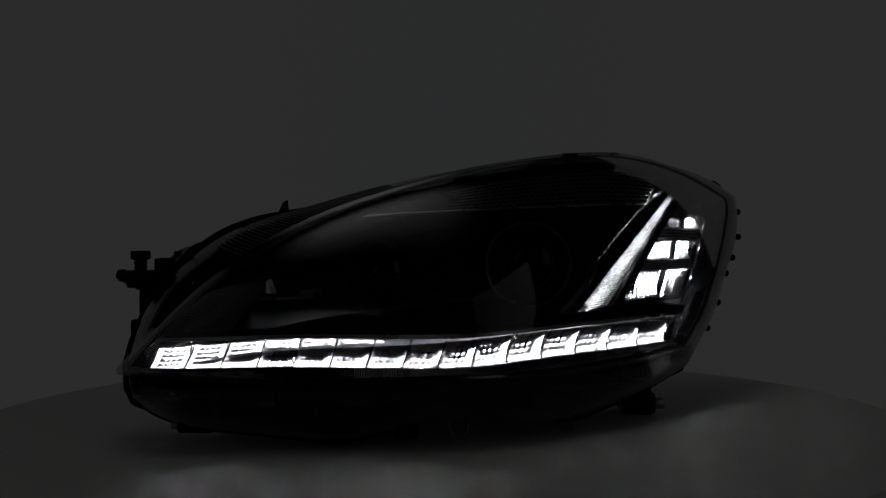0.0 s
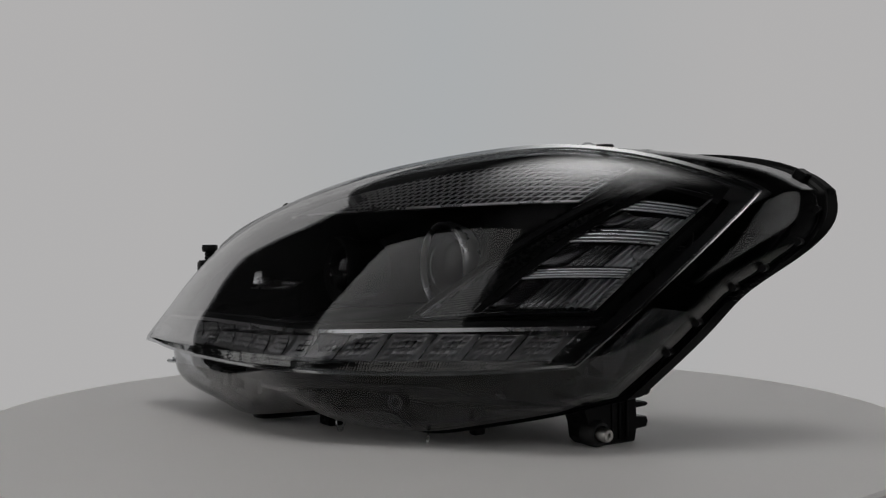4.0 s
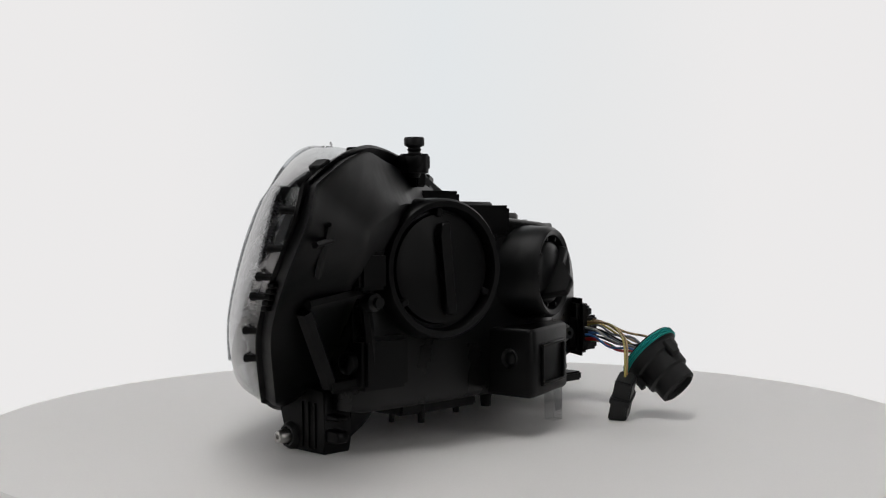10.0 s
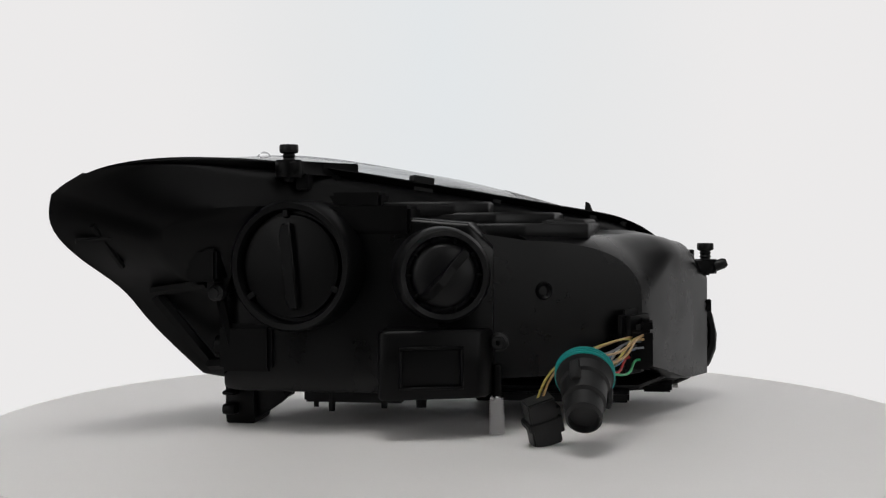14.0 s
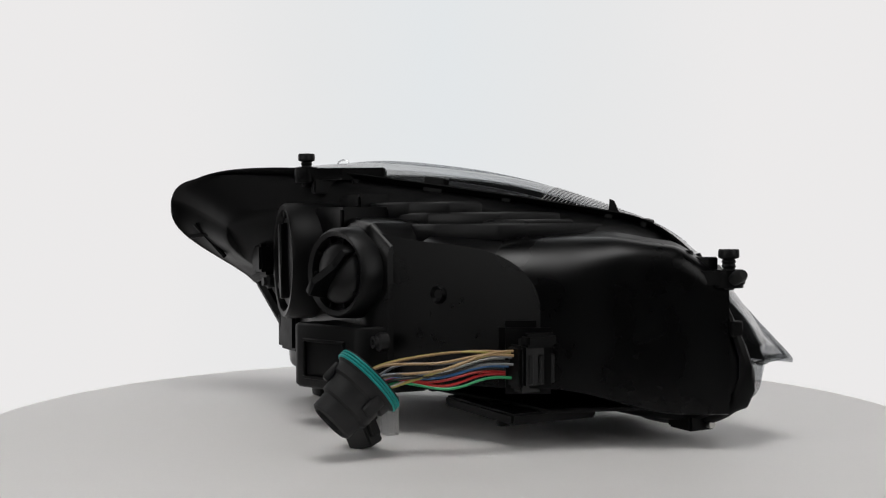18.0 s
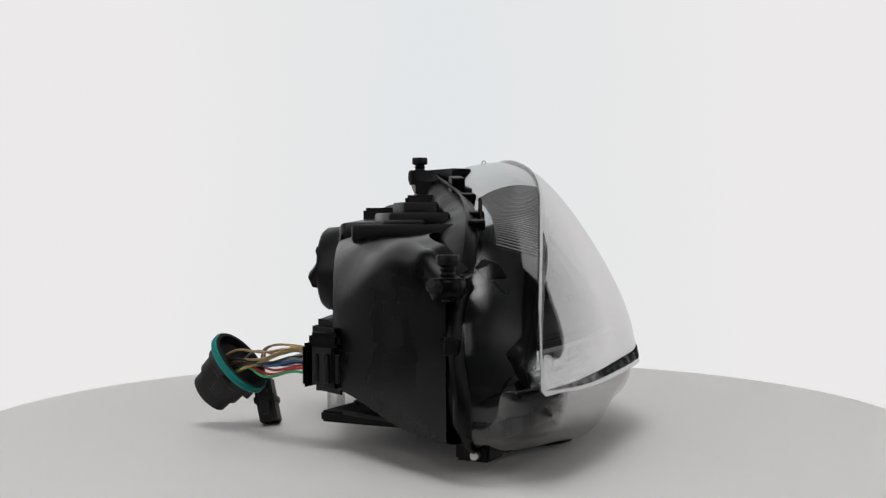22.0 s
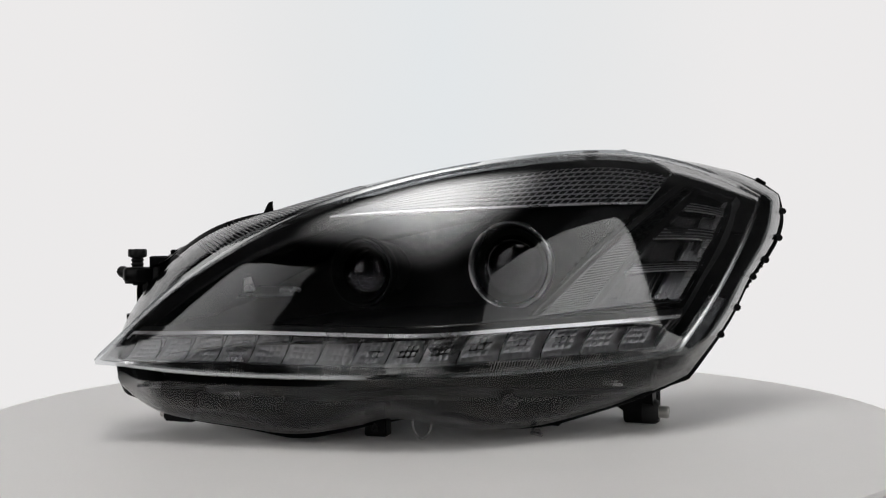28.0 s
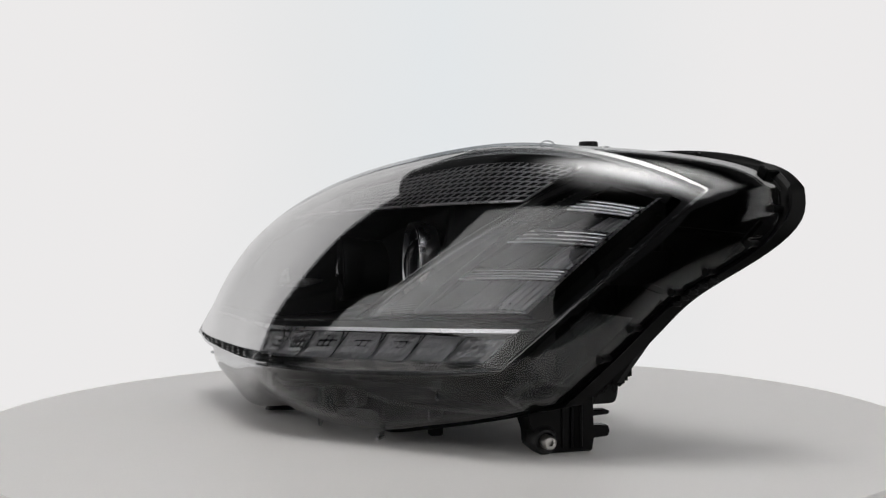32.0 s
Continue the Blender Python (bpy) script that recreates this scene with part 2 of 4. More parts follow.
def prism(outline, depth, bevel=0.001):
    """Outline in the xy plane pushed up along z."""
    bm = bmesh.new()
    low = [bm.verts.new((x, y, 0)) for x, y in outline]
    top = [bm.verts.new((x, y, depth)) for x, y in outline]
    bm.faces.new(low[::-1])
    bm.faces.new(top)
    for i in range(len(low)):
        k = (i + 1) % len(low)
        bm.faces.new((low[i], low[k], top[k], top[i]))
    if bevel:
        bmesh.ops.bevel(bm, geom=bm.edges[:], offset=bevel, segments=1, affect="EDGES")
    return bm


def lathe(profile, n=32, m=None, closed=False):
    """Profile of (radius, height) turned about z."""
    bm = bmesh.new()
    rings = []
    for r, z in profile:
        if r < 1e-6:
            rings.append([bm.verts.new((0, 0, z))])
        else:
            rings.append([bm.verts.new((r * math.cos(2 * math.pi * i / n), r * math.sin(2 * math.pi * i / n), z)) for i in range(n)])
    pairs = list(zip(rings, rings[1:])) + ([(rings[-1], rings[0])] if closed else [])
    for a, b in pairs:
        for i in range(n):
            k = (i + 1) % n
            if len(a) == 1 and len(b) == 1:
                continue
            if len(a) == 1:
                bm.faces.new((a[0], b[i], b[k]))
            elif len(b) == 1:
                bm.faces.new((a[i], b[0], a[k]))
            else:
                bm.faces.new((a[i], b[i], b[k], a[k]))
    if not closed:
        for ring in (rings[0], rings[-1]):
            if len(ring) > 2:
                bm.faces.new(ring)
    if m is not None:
        bm.transform(m)
    return bm


def tube(points, r, n=8, ends=True):
    """Round bar along points."""
    pts = [Vector(p) for p in points]
    bm = bmesh.new()
    rings = []
    up = Vector((0.3, 0.2, 0.93))
    for i, p in enumerate(pts):
        d = (pts[min(i + 1, len(pts) - 1)] - pts[max(i - 1, 0)]).normalized()
        a = d.cross(up)
        if a.length < 1e-3:
            a = d.cross(Vector((1, 0, 0)))
        a.normalize()
        b = d.cross(a)
        rr = r(i / (len(pts) - 1)) if callable(r) else r
        rings.append([bm.verts.new(p + rr * (a * math.cos(2 * math.pi * k / n) + b * math.sin(2 * math.pi * k / n))) for k in range(n)])
    for a, b in zip(rings, rings[1:]):
        for k in range(n):
            q = (k + 1) % n
            bm.faces.new((a[k], a[q], b[q], b[k]))
    if ends:
        bm.faces.new(rings[0][::-1])
        bm.faces.new(rings[-1])
    return bm


def smooth_path(pts, n=24):
    ss = [i / (len(pts) - 1) for i in range(len(pts))]
    f = path3(ss, pts)
    return [f(i / n) for i in range(n + 1)]


REAR = Matrix(((1, 0, 0, 0), (0, 0, 1, 0), (0, -1, 0, 0), (0, 0, 0, 1)))   # z axis turned to +y


def at(x, y, z):
    return Matrix.Translation((x, y, z))


# ---------------------------------------------------------------- the set
RT, Z0, Z1 = 2.1, -0.75, 2.3
BACK = 113.0        # the lit backdrop begins this far round from the camera; it ends at 248.5


def ring_wall(a0, a1, wave=0.0):
    def f(u, v, w):
        a = radians(-90 + a0 + (a1 - a0) * u)
        r = RT + wave * math.sin(70 * u) + 0.01 * w
        return Vector((r * math.cos(a), r * math.sin(a), Z0 + (Z1 - Z0) * v))
    return f


tagged(link("backdrop", *shell(ring_wall(BACK, 248.5), 64, 4), M_TENT), "seamless white back-lit cloth behind the turntable", "backdrop", kind="structure")
tagged(link("wall_front", *shell(ring_wall(-111.5, BACK, 0.012), 120, 3), M_CURTAIN), "dark curtain round the camera side of the studio", "curtain", kind="structure")
tagged(part("ceiling", lathe([(0.0, 0.0), (RT + 0.05, 0.0), (RT + 0.05, 0.01), (0.0, 0.01)], 72, at(0, 0, Z1)), M_CURTAIN, None), "dark studio ceiling", "ceiling", kind="structure")
overhead = tagged(new("overhead_softbox"), "large round softbox hung under the dark ceiling", "softbox")
overhead.matrix_basis = at(-0.05, -0.56, 2.12)
part("diffuser", lathe([(0.0, 0.0), (1.28, 0.0), (1.28, 0.006), (0.0, 0.006)], 64), M_ROOF, overhead, "glowing white diffuser")
part("shell", lathe([(0.0, 0.17), (0.3, 0.16), (1.30, 0.03), (1.30, -0.02), (1.29, -0.02), (1.29, 0.012), (0.0, 0.012)], 64), M_CURTAIN, overhead)
part("hanger", lathe([(0, 0.165), (0.03, 0.165), (0.03, 0.178), (0, 0.178)], 12), M_BLACK, overhead)
tagged(part("floor", lathe([(0.0, -0.02), (RT + 0.05, -0.02), (RT + 0.05, 0.0), (0.0, 0.0)], 72, at(0, 0, Z0)), M_DISC, None), "white floor sheet under the turntable", "floor", kind="structure")


def softbox(az, wide, tall, cloth):
    box = tagged(new("softbox"), "tall lit softbox with a black shell on a stand", "softbox", "studio softboxes")
    face = link("diffuser", *shell(lambda u, v, w: Vector(((u - 0.5) * wide, 0.004 * w, 0.12 + tall * v)), 4, 4), cloth, box, "glowing white diffuser")
    part("shell", placed(prism([(-wide / 2 - 0.02, 0.006), (wide / 2 + 0.02, 0.006), (0.10, 0.30), (-0.10, 0.30)], tall + 0.06, 0.004), at(0, 0, 0.09)), M_CURTAIN, box)
    part("stand", lathe([(0, 0), (0.02, 0), (0.018, 0.75), (0, 0.75)], 12, at(0, 0.33, Z0 + 0.0)), M_BLACK, box)
    for k in range(3):
        a = 2.09 * k
        part("leg", tube([(0, 0.33, Z0 + 0.25), (0.3 * math.cos(a), 0.33 + 0.3 * math.sin(a) * 0.6, Z0 + 0.01)], 0.012, 8), M_BLACK, box)
    box.matrix_basis = pose(1.72 * math.sin(radians(az)), -1.72 * math.cos(radians(az)), 0, 0, 0, 180 + az)
    return box


softbox(49.0, 1.00, 1.62, M_SOFT_R)
softbox(-48.0, 1.20, 1.92, M_SOFT_L)

table = tagged(new("turntable"), "round white matt turntable plate that slowly turns", "turntable")
RD, TOP = 0.483, 0.0035
MID = at(-0.0098, 0.0013, TOP)      # the plate sits a little off the axis
part("plate", lathe([(0, -0.03), (RD - 0.004, -0.03), (RD, -0.026), (RD, -0.003), (RD - 0.003, 0.0), (0, 0.0)], 160, MID), M_DISC, table)
part("pedestal", lathe([(0, -0.75), (0.22, -0.75), (0.22, -0.72), (0.10, -0.70), (0.10, -0.028), (0, -0.028)], 48), M_DISC, table)


# ---------------------------------------------------------------- headlight: guiding curves
lamp = tagged(new("car_headlight"), "black car headlight unit with clear wrap-round lens", "headlight")
LX = [-0.267, -0.21, -0.13, -0.05, 0.03, 0.07, 0.11, 0.15, 0.19, 0.243]
low_y = spline(LX, [-0.220, -0.2215, -0.2170, -0.2105, -0.199, -0.177, -0.143, -0.110, -0.078, -0.032])
low_z = spline(LX, [0.080, 0.0745, 0.071, 0.0705, 0.072, 0.0715, 0.071, 0.073, 0.076, 0.083])
TS = [-0.267, -0.2386, -0.1966, -0.140, -0.100, -0.0465, 0.022, 0.10, 0.175, 0.235, 0.28, 0.31]
top_y = spline(TS, [-0.220, -0.2060, -0.1895, -0.1670, -0.1509, -0.1282, -0.093, -0.043, 0.012, 0.060, 0.098, 0.123])
top_z = spline(TS, [0.080, 0.113, 0.153, 0.193, 0.213, 0.233, 0.253, 0.268, 0.274, 0.264, 0.247, 0.231])


def ease(x):
    x = min(1.0, max(0.0, x))
    return x * x * (3 - 2 * x)


def crease_low(s):
    x = -0.267 + 0.510 * s
    return Vector((x, low_y(x), low_z(x)))


def crease_top(s):
    x = -0.267 + 0.577 * s
    return Vector((x, top_y(x), top_z(x)))


def front0(s, v):
    a, b = crease_low(s), crease_top(s)
    p = a.lerp(b, v)
    out = Vector((0.35, -0.85, 0.3)).lerp(Vector((0.93, -0.35, 0.1)), s ** 2).normalized()
    a, b, c = min(1, s / 0.30), min(1, max(0, (s - 0.34) / 0.5)), max(0, (s - 0.80) / 0.20)
    k = 0.0185 * a * a * (3 - 2 * a) + 0.006 * b * b * (3 - 2 * b) - 0.014 * c * c
    e = 0.62 + 0.38 * (1 - ease(v / 0.40))
    return p + out * k * (4 * max(0.0, v * (1 - v))) ** e


def front(s, v, d=0.0):
    """Point of the lens front; d metres further in."""
    p = front0(s, v)
    if d:
        e = 0.004
        s0, s1, v0, v1 = max(s - e, 0.001), min(s + e, 1), max(v - e, 0), min(v + e, 1)
        n = (front0(s1, v) - front0(s0, v)).cross(front0(s, v1) - front0(s, v0))
        p = p - n.normalized() * d
    return p


def front_z(s, z, d=0.0):
    """Point of the lens front at a height z."""
    a, b = crease_low(s).z, crease_top(s).z
    return front(s, min(max((z - a) / max(b - a, 1e-4), 0.0), 1.0), d)


SEAM_T = path3([0, 0.02, 0.05, 0.12, 0.2, 0.3, 0.5, 0.65, 0.8, 0.92, 1],
               [(-0.274, -0.159, 0.046), (-0.281, -0.162, 0.070), (-0.269, -0.151, 0.118), (-0.242, -0.147, 0.161), (-0.202, -0.135, 0.193), (-0.147, -0.108, 0.211),
                (-0.02, -0.035, 0.233), (0.08, 0.035, 0.25), (0.19, 0.108, 0.262), (0.288, 0.176, 0.253), (0.325, 0.183, 0.232)])
SEAM_R = path3([0, 0.15, 0.4, 0.55, 0.7, 0.85, 1],
               [(0.325, 0.183, 0.232), (0.329, 0.179, 0.208), (0.315, 0.135, 0.168), (0.298, 0.099, 0.143), (0.287, 0.075, 0.118), (0.271, 0.053, 0.09), (0.245, 0.022, 0.052)])
SEAM_L = path3([0, 0.1, 0.2, 0.3, 0.42, 0.48, 0.54, 0.6, 0.75, 0.87, 0.93, 0.97, 1],
               [(0.245, 0.022, 0.052), (0.205, -0.02, 0.036), (0.16, -0.065, 0.024), (0.125, -0.09, 0.0165), (0.06, -0.088, 0.016), (0.02, -0.085, 0.022), (-0.03, -0.125, 0.018),
                (-0.065, -0.163, 0.0135), (-0.14, -0.155, 0.0135), (-0.222, -0.148, 0.0205), (-0.245, -0.150, 0.0270), (-0.2615, -0.1545, 0.0355), (-0.274, -0.159, 0.046)])


def crease_r(r):
    return front0(1.0, 1 - r)


def loop(u):
    """Crease and seam points, once round: top, outer end, underside."""
    if u < 0.5:
        return crease_top(2 * u), SEAM_T(2 * u)
    if u < 0.65:
        return crease_r((u - 0.5) / 0.15), SEAM_R((u - 0.5) / 0.15)
    w = (u - 0.65) / 0.35
    return crease_low(1 - w), SEAM_L(w)


# clear lens: front wall, folded rim and the side that runs back to the seam
lens = link("outer_lens", *shell(lambda u, v, w: front(u * 0.998 + 0.002, v, 0.0025 * w), 72, 24), M_LENS, lamp, "clear glossy front lens")


def skirt(u, v, w):
    a, b = loop(min(u, 0.99999))
    mid = Vector((0.0, -0.06, 0.15))
    p = a.lerp(b, v)
    out = (p - mid)
    out.y *= 0.3
    p = p + out.normalized() * (0.010 * 4 * v * (1 - v))
    tip = ease((u - 0.955) / 0.045) + ease((0.030 - u) / 0.030)
    k = max(ease((u - 0.625) / 0.06), ease((0.030 - u) / 0.030))
    if k > 0:
        # under the crease the wall steps in and drops as a rounded bowl
        flat = Vector((b.x - a.x, b.y - a.y, 0))
        a1 = a + flat.normalized() * min(0.009 + 0.026 * tip, (0.3 + 0.3 * tip) * flat.length) + Vector((0, 0, -0.0035))
        if v < 0.15:
            q = a.lerp(a1, v / 0.15)
        else:
            th = (v - 0.15) / 0.85 * math.pi / 2
            h, d = 1 - max(0.0, math.cos(th)) ** 0.72, math.sin(th) ** 0.80
            q = Vector((a1.x + (b.x - a1.x) * h, a1.y + (b.y - a1.y) * h, a1.z + (b.z - a1.z) * d))
        p = p.lerp(q, k)
    return p - out.normalized() * 0.0025 * w


link("lens_side", *shell(skirt, 180, 26), M_SKIRT, lamp, "smoky clear side of the lens")

# rim bead where front and side meet, and the black seam flange
def bead(u, v):
    p = loop((u % 1) * 0.99999)[0]
    r = 0.0024 + 0.0012 * ease((u - 0.02) / 0.03) * ease((0.5 - u) / 0.02) + 0.0026 * max(0.0, 1 - abs((u + 0.5) % 1 - 0.5) / 0.022)
    return p + r * Vector((math.cos(6.283 * v), 0.5 * math.sin(6.283 * v), math.sin(6.283 * v)))


link("lens_rim", *grid(bead, 140, 6, True), M_RIM, lamp, "bright moulded rim of the lens")


def flange(u, v):
    p = loop((u % 1) * 0.99999)[1]
    low = ease((u - 0.645) / 0.02) * ease((0.985 - u) / 0.03)
    r = 0.0072 - (0.0048 - 0.0022 * ease((u - 0.78) / 0.1)) * low - 0.0024 * ease((u - 0.42) / 0.05) * (1 - low)
    return p + Vector((r * math.cos(6.283 * v), 0.004 + 1.1 * r * math.sin(6.283 * v), r * math.sin(6.283 * v)))


link("seam_flange", *grid(flange, 160, 8, True), M_BLACK, lamp, "black glued seam flange")

def knurl(u, v):
    s = 0.012 + 0.95 * u
    p = front0(s, 0.010 + 0.045 * v)
    return p + Vector((0, -0.0006, 0)) * (1 + math.sin(2 * math.pi * 230 * u + 6 * v))


link("knurled_lip", *grid(knurl, 1400, 3), M_RIM, lamp, "finely knurled lip of the lens")

# fine cut lines moulded into the side of the lens near its inner end, and a shallow optic near the outer end
for i in range(40):
    f = i / 39
    part("lens_line", tube([skirt(0.088 + 0.115 * f + 0.006 * k / 7, 0.06 + (0.86 - 0.25 * (1 - f)) * k / 7, -0.15) for k in range(8)], 0.00055, 4), M_LATTICE, lamp)


def optic(u, v, w):
    return skirt(0.60 + 0.045 * u, 0.18 + 0.55 * v, 1.0) - Vector((0.012 + 0.004 * w, -0.010, 0.0)) + Vector((0.0015, 0, 0)) * math.sin(60 * v)


# small clear tabs moulded behind the outer end of the lens side
for a, b in ((0.632, 0.40), (0.640, 0.30), (0.648, 0.45), (0.654, 0.34), (0.660, 0.50)):
    p = skirt(a, b, 1.0) + Vector((-0.008, 0.006, 0.002))
    bm = prism([(-0.006, 0), (0.006, 0), (0.006, 0.010), (0.0035, 0.010), (0.0035, 0.0028), (-0.006, 0.0028)], 0.004, 0.0005)
    part("moulded_tab", placed(bm, at(p.x, p.y, p.z) @ pose(0, 0, 0, 90, 0, 60)), M_RIM, lamp)

link("side_optic", *shell(optic, 12, 40), M_INNER, lamp, "ribbed clear side marker optic")


# ---------------------------------------------------------------- housing
def back_shell(u, v):
    p = loop((u % 1) * 0.99999)[1]
    mid = Vector((0.04, 0.03, 0.13))
    wing = ease((u - 0.38) / 0.07) * ease((0.70 - u) / 0.05)
    step = ease(v / 0.25)
    t = max(0.0, (v - 0.25 * wing) / (1 - 0.25 * wing))
    q = mid + (p - mid) * (1 - 0.30 * t ** 1.5 + 0.012 * wing * step * (1 - t))
    q.y = p.y * (1 - 0.35 * t) + 0.35 * t * 0.06 + 0.016 * math.sin(1.57 * min(1, v * 2)) * (1 - wing) + 0.021 * wing * step
    return q


sv, sf = grid(back_shell, 160, 16, True)
sf.append(tuple(16 * 160 + i for i in range(160)))
link("back_shell", sv, sf, M_BLACK, lamp, "black moulded rear shell")

def superloop(x, y0, y1, z0, z1, u, e):
    a = 2 * math.pi * u
    c, s = math.cos(a), math.sin(a)
    return Vector((x, (y0 + y1) / 2 + math.copysign(abs(c) ** e, c) * (y1 - y0) / 2, (z0 + z1) / 2 + math.copysign(abs(s) ** e, s) * (z1 - z0) / 2))


WALL = path3([0, 0.2, 0.4, 0.6, 0.8, 1], [(-0.276, -0.142, 0), (-0.250, -0.088, 0), (-0.2265, -0.040, 0), (-0.2035, 0.006, 0), (-0.170, 0.052, 0), (-0.115, 0.098, 0)])


def foot(v):
    """Height of the lower edge of the side wall, rising towards the rear."""
    return 0.034 + 0.024 * ease((v - 0.10) / 0.5)


def body(u, v):
    """Side wall with a rounded shoulder; u runs from under the wall up and over to the front."""
    p, q = WALL(v), WALL(min(1.0, v + 0.01))
    d = q - p if v < 1 else p - WALL(0.99)
    inward = Vector((d.y, -d.x, 0)).normalized()
    low, top = foot(v), 0.162 + 0.022 * ease(v / 0.16) + 0.009 * ease((v - 0.12) / 0.25)
    wide, high = 0.020 + 0.040 * ease((v - 0.1) / 0.5), 0.024 + 0.040 * ease((v - 0.25) / 0.35)
    if u < 0.12:
        a = u / 0.12
        return p + inward * 0.06 * (1 - a) + Vector((0, 0, low - 0.004 * (1 - a)))
    if u < 0.5:
        return p + Vector((0, 0, low + (top - high - low) * (u - 0.12) / 0.38))
    if u < 0.86:
        a = (u - 0.5) / 0.36 * math.pi / 2
        return p + inward * wide * (1 - math.cos(a)) + Vector((0, 0, top - high + high * math.sin(a)))
    a = (u - 0.86) / 0.14
    return p + inward * (wide + (0.012 + 0.058 * ease((v - 0.25) / 0.4)) * a) + Vector((0, 0, top + 0.004 * a))


def cut_body():
    """The swept side wall, cut off behind by the flat rear panel."""
    verts, faces = grid(body, 64, 60)
    bm = bmesh.new()
    vs = [bm.verts.new(v) for v in verts]
    for f in faces:
        bm.faces.new([vs[i] for i in f])
    out = bmesh.ops.bisect_plane(bm, geom=bm.verts[:] + bm.edges[:] + bm.faces[:], plane_co=(-0.0553, 0.0898, 0.1), plane_no=(-0.4866, 0.8736, 0), clear_outer=True)
    rim = [e for e in out["geom_cut"] if isinstance(e, bmesh.types.BMEdge)]
    ends = [v for e in rim for v in e.verts if len([k for k in v.link_edges if k in rim]) == 1]
    if len(ends) == 2:
        # close the rear panel down its hidden inner edge
        lo, hi = sorted(ends, key=lambda v: v.co.z)
        a = bm.verts.new((-0.045, 0.0955, lo.co.z))
        b = bm.verts.new((-0.045, 0.0955, 0.196))
        rim += [bm.edges.new((lo, a)), bm.edges.new((a, b)), bm.edges.new((b, hi))]
    bmesh.ops.contextual_create(bm, geom=rim)
    return bm


part("housing_body", cut_body(), M_HOUSING, lamp, "smooth black plastic housing body", True, 22)


def chamber(u, v):
    x = -0.062 + 0.267 * v
    k = min(1.0, 12 * v, 12 * (1 - v) + 0.35)
    y1 = 0.092 + 0.012 * k
    return superloop(x, 0.035, y1, 0.044 - 0.003 * k, 0.204 + 0.024 * v - 0.02 * (1 - k), u, 0.16)


link("lamp_chamber", *grid(chamber, 64, 24, True, True), M_HOUSING, lamp, "boxy black chamber behind the projectors")

# stepped ledges on top
for outline, z0, z1 in (([(-0.16, -0.098), (0.06, 0.038), (0.06, 0.062), (-0.09, 0.056), (-0.15, 0.02)], 0.188, 0.2045), ([(-0.12, -0.068), (0.06, 0.043), (0.06, 0.058), (-0.06, 0.048), (-0.115, 0.0)], 0.20, 0.2155),
                        ([(-0.05, -0.02), (0.07, 0.054), (0.07, 0.066), (-0.02, 0.05), (-0.05, 0.02)], 0.21, 0.2265), ([(-0.155, -0.06), (-0.10, -0.03), (-0.10, 0.012), (-0.145, -0.01)], 0.20, 0.2085)):
    part("ledge", placed(prism(outline, z1 - z0, 0.0022), at(0, 0, z0)), M_GREYBLACK, lamp)
for x0, x1, y0, y1, z0, z1 in ((0.015, 0.195, 0.0, 0.108, 0.195, 0.222), (0.05, 0.19, 0.02, 0.075, 0.22, 0.236)):
    part("ledge", block(x0, x1, y0, y1, z0, z1, 0.003), M_BLACK, lamp)

# ribs and pocket in the outer wing
for a, b, r in (((0.30, 0.182, 0.205), (0.285, 0.150, 0.165), 0.003), ((0.315, 0.185, 0.19), (0.225, 0.135, 0.20), 0.0028),
                ((0.225, 0.13, 0.24), (0.222, 0.125, 0.15), 0.004), ((0.270, 0.118, 0.140), (0.215, 0.118, 0.148), 0.005), ((0.268, 0.110, 0.135), (0.222, 0.085, 0.068), 0.007),
                ((0.222, 0.088, 0.066), (0.188, 0.104, 0.070), 0.006), ((0.190, 0.106, 0.070), (0.205, 0.112, 0.148), 0.005)):
    part("rib", tube([Vector(a).lerp(Vector(b), k / 4) for k in range(5)], r, 6), M_BLACK, lamp)
part("adjuster_box", block(0.198, 0.228, 0.075, 0.135, 0.150, 0.182, 0.003), M_BLACK, lamp)
part("adjuster_screw", lathe([(0, 0), (0.007, 0), (0.007, 0.010), (0.004, 0.012), (0.004, 0.016), (0, 0.016)], 14, at(0.206, 0.118, 0.166) @ REAR), M_GREYBLACK, lamp)
part("adjuster_screw", lathe([(0, 0), (0.008, 0), (0.008, 0.010), (0.005, 0.012), (0.005, 0.016), (0, 0.016)], 14, at(0.203, 0.114, 0.139) @ REAR), M_GREYBLACK, lamp)

# rear caps
BIGCAP = at(0.122, 0.098, 0.165) @ pose(0, 0, 0, 0, 0, -9) @ REAR
SMALLCAP = at(-0.0145, 0.108, 0.157) @ pose(0, 0, 0, 0, 0, 18) @ REAR
big = part("rear_cap", lathe([(0.0, 0.0305), (0.044, 0.0300), (0.0485, 0.0285), (0.0495, 0.0230), (0.0525, 0.0230), (0.0535, 0.0310), (0.055, 0.034), (0.060, 0.0345), (0.0625, 0.031), (0.063, 0.010), (0.063, -0.03), (0, -0.03)], 72, BIGCAP), M_BLACK, lamp, "large round black rear cap")
part("grip", placed(prism([(-0.007, -0.041), (0.002, -0.041), (0.006, -0.03), (0.003, -0.012), (0.006, 0.0), (0.003, 0.012), (0.006, 0.03), (0.003, 0.041), (-0.006, 0.041)], 0.011, 0.0015), BIGCAP @ at(0, 0, 0.027) @ pose(0, 0, 0, 0, 0, 6)), M_BLACK, big)
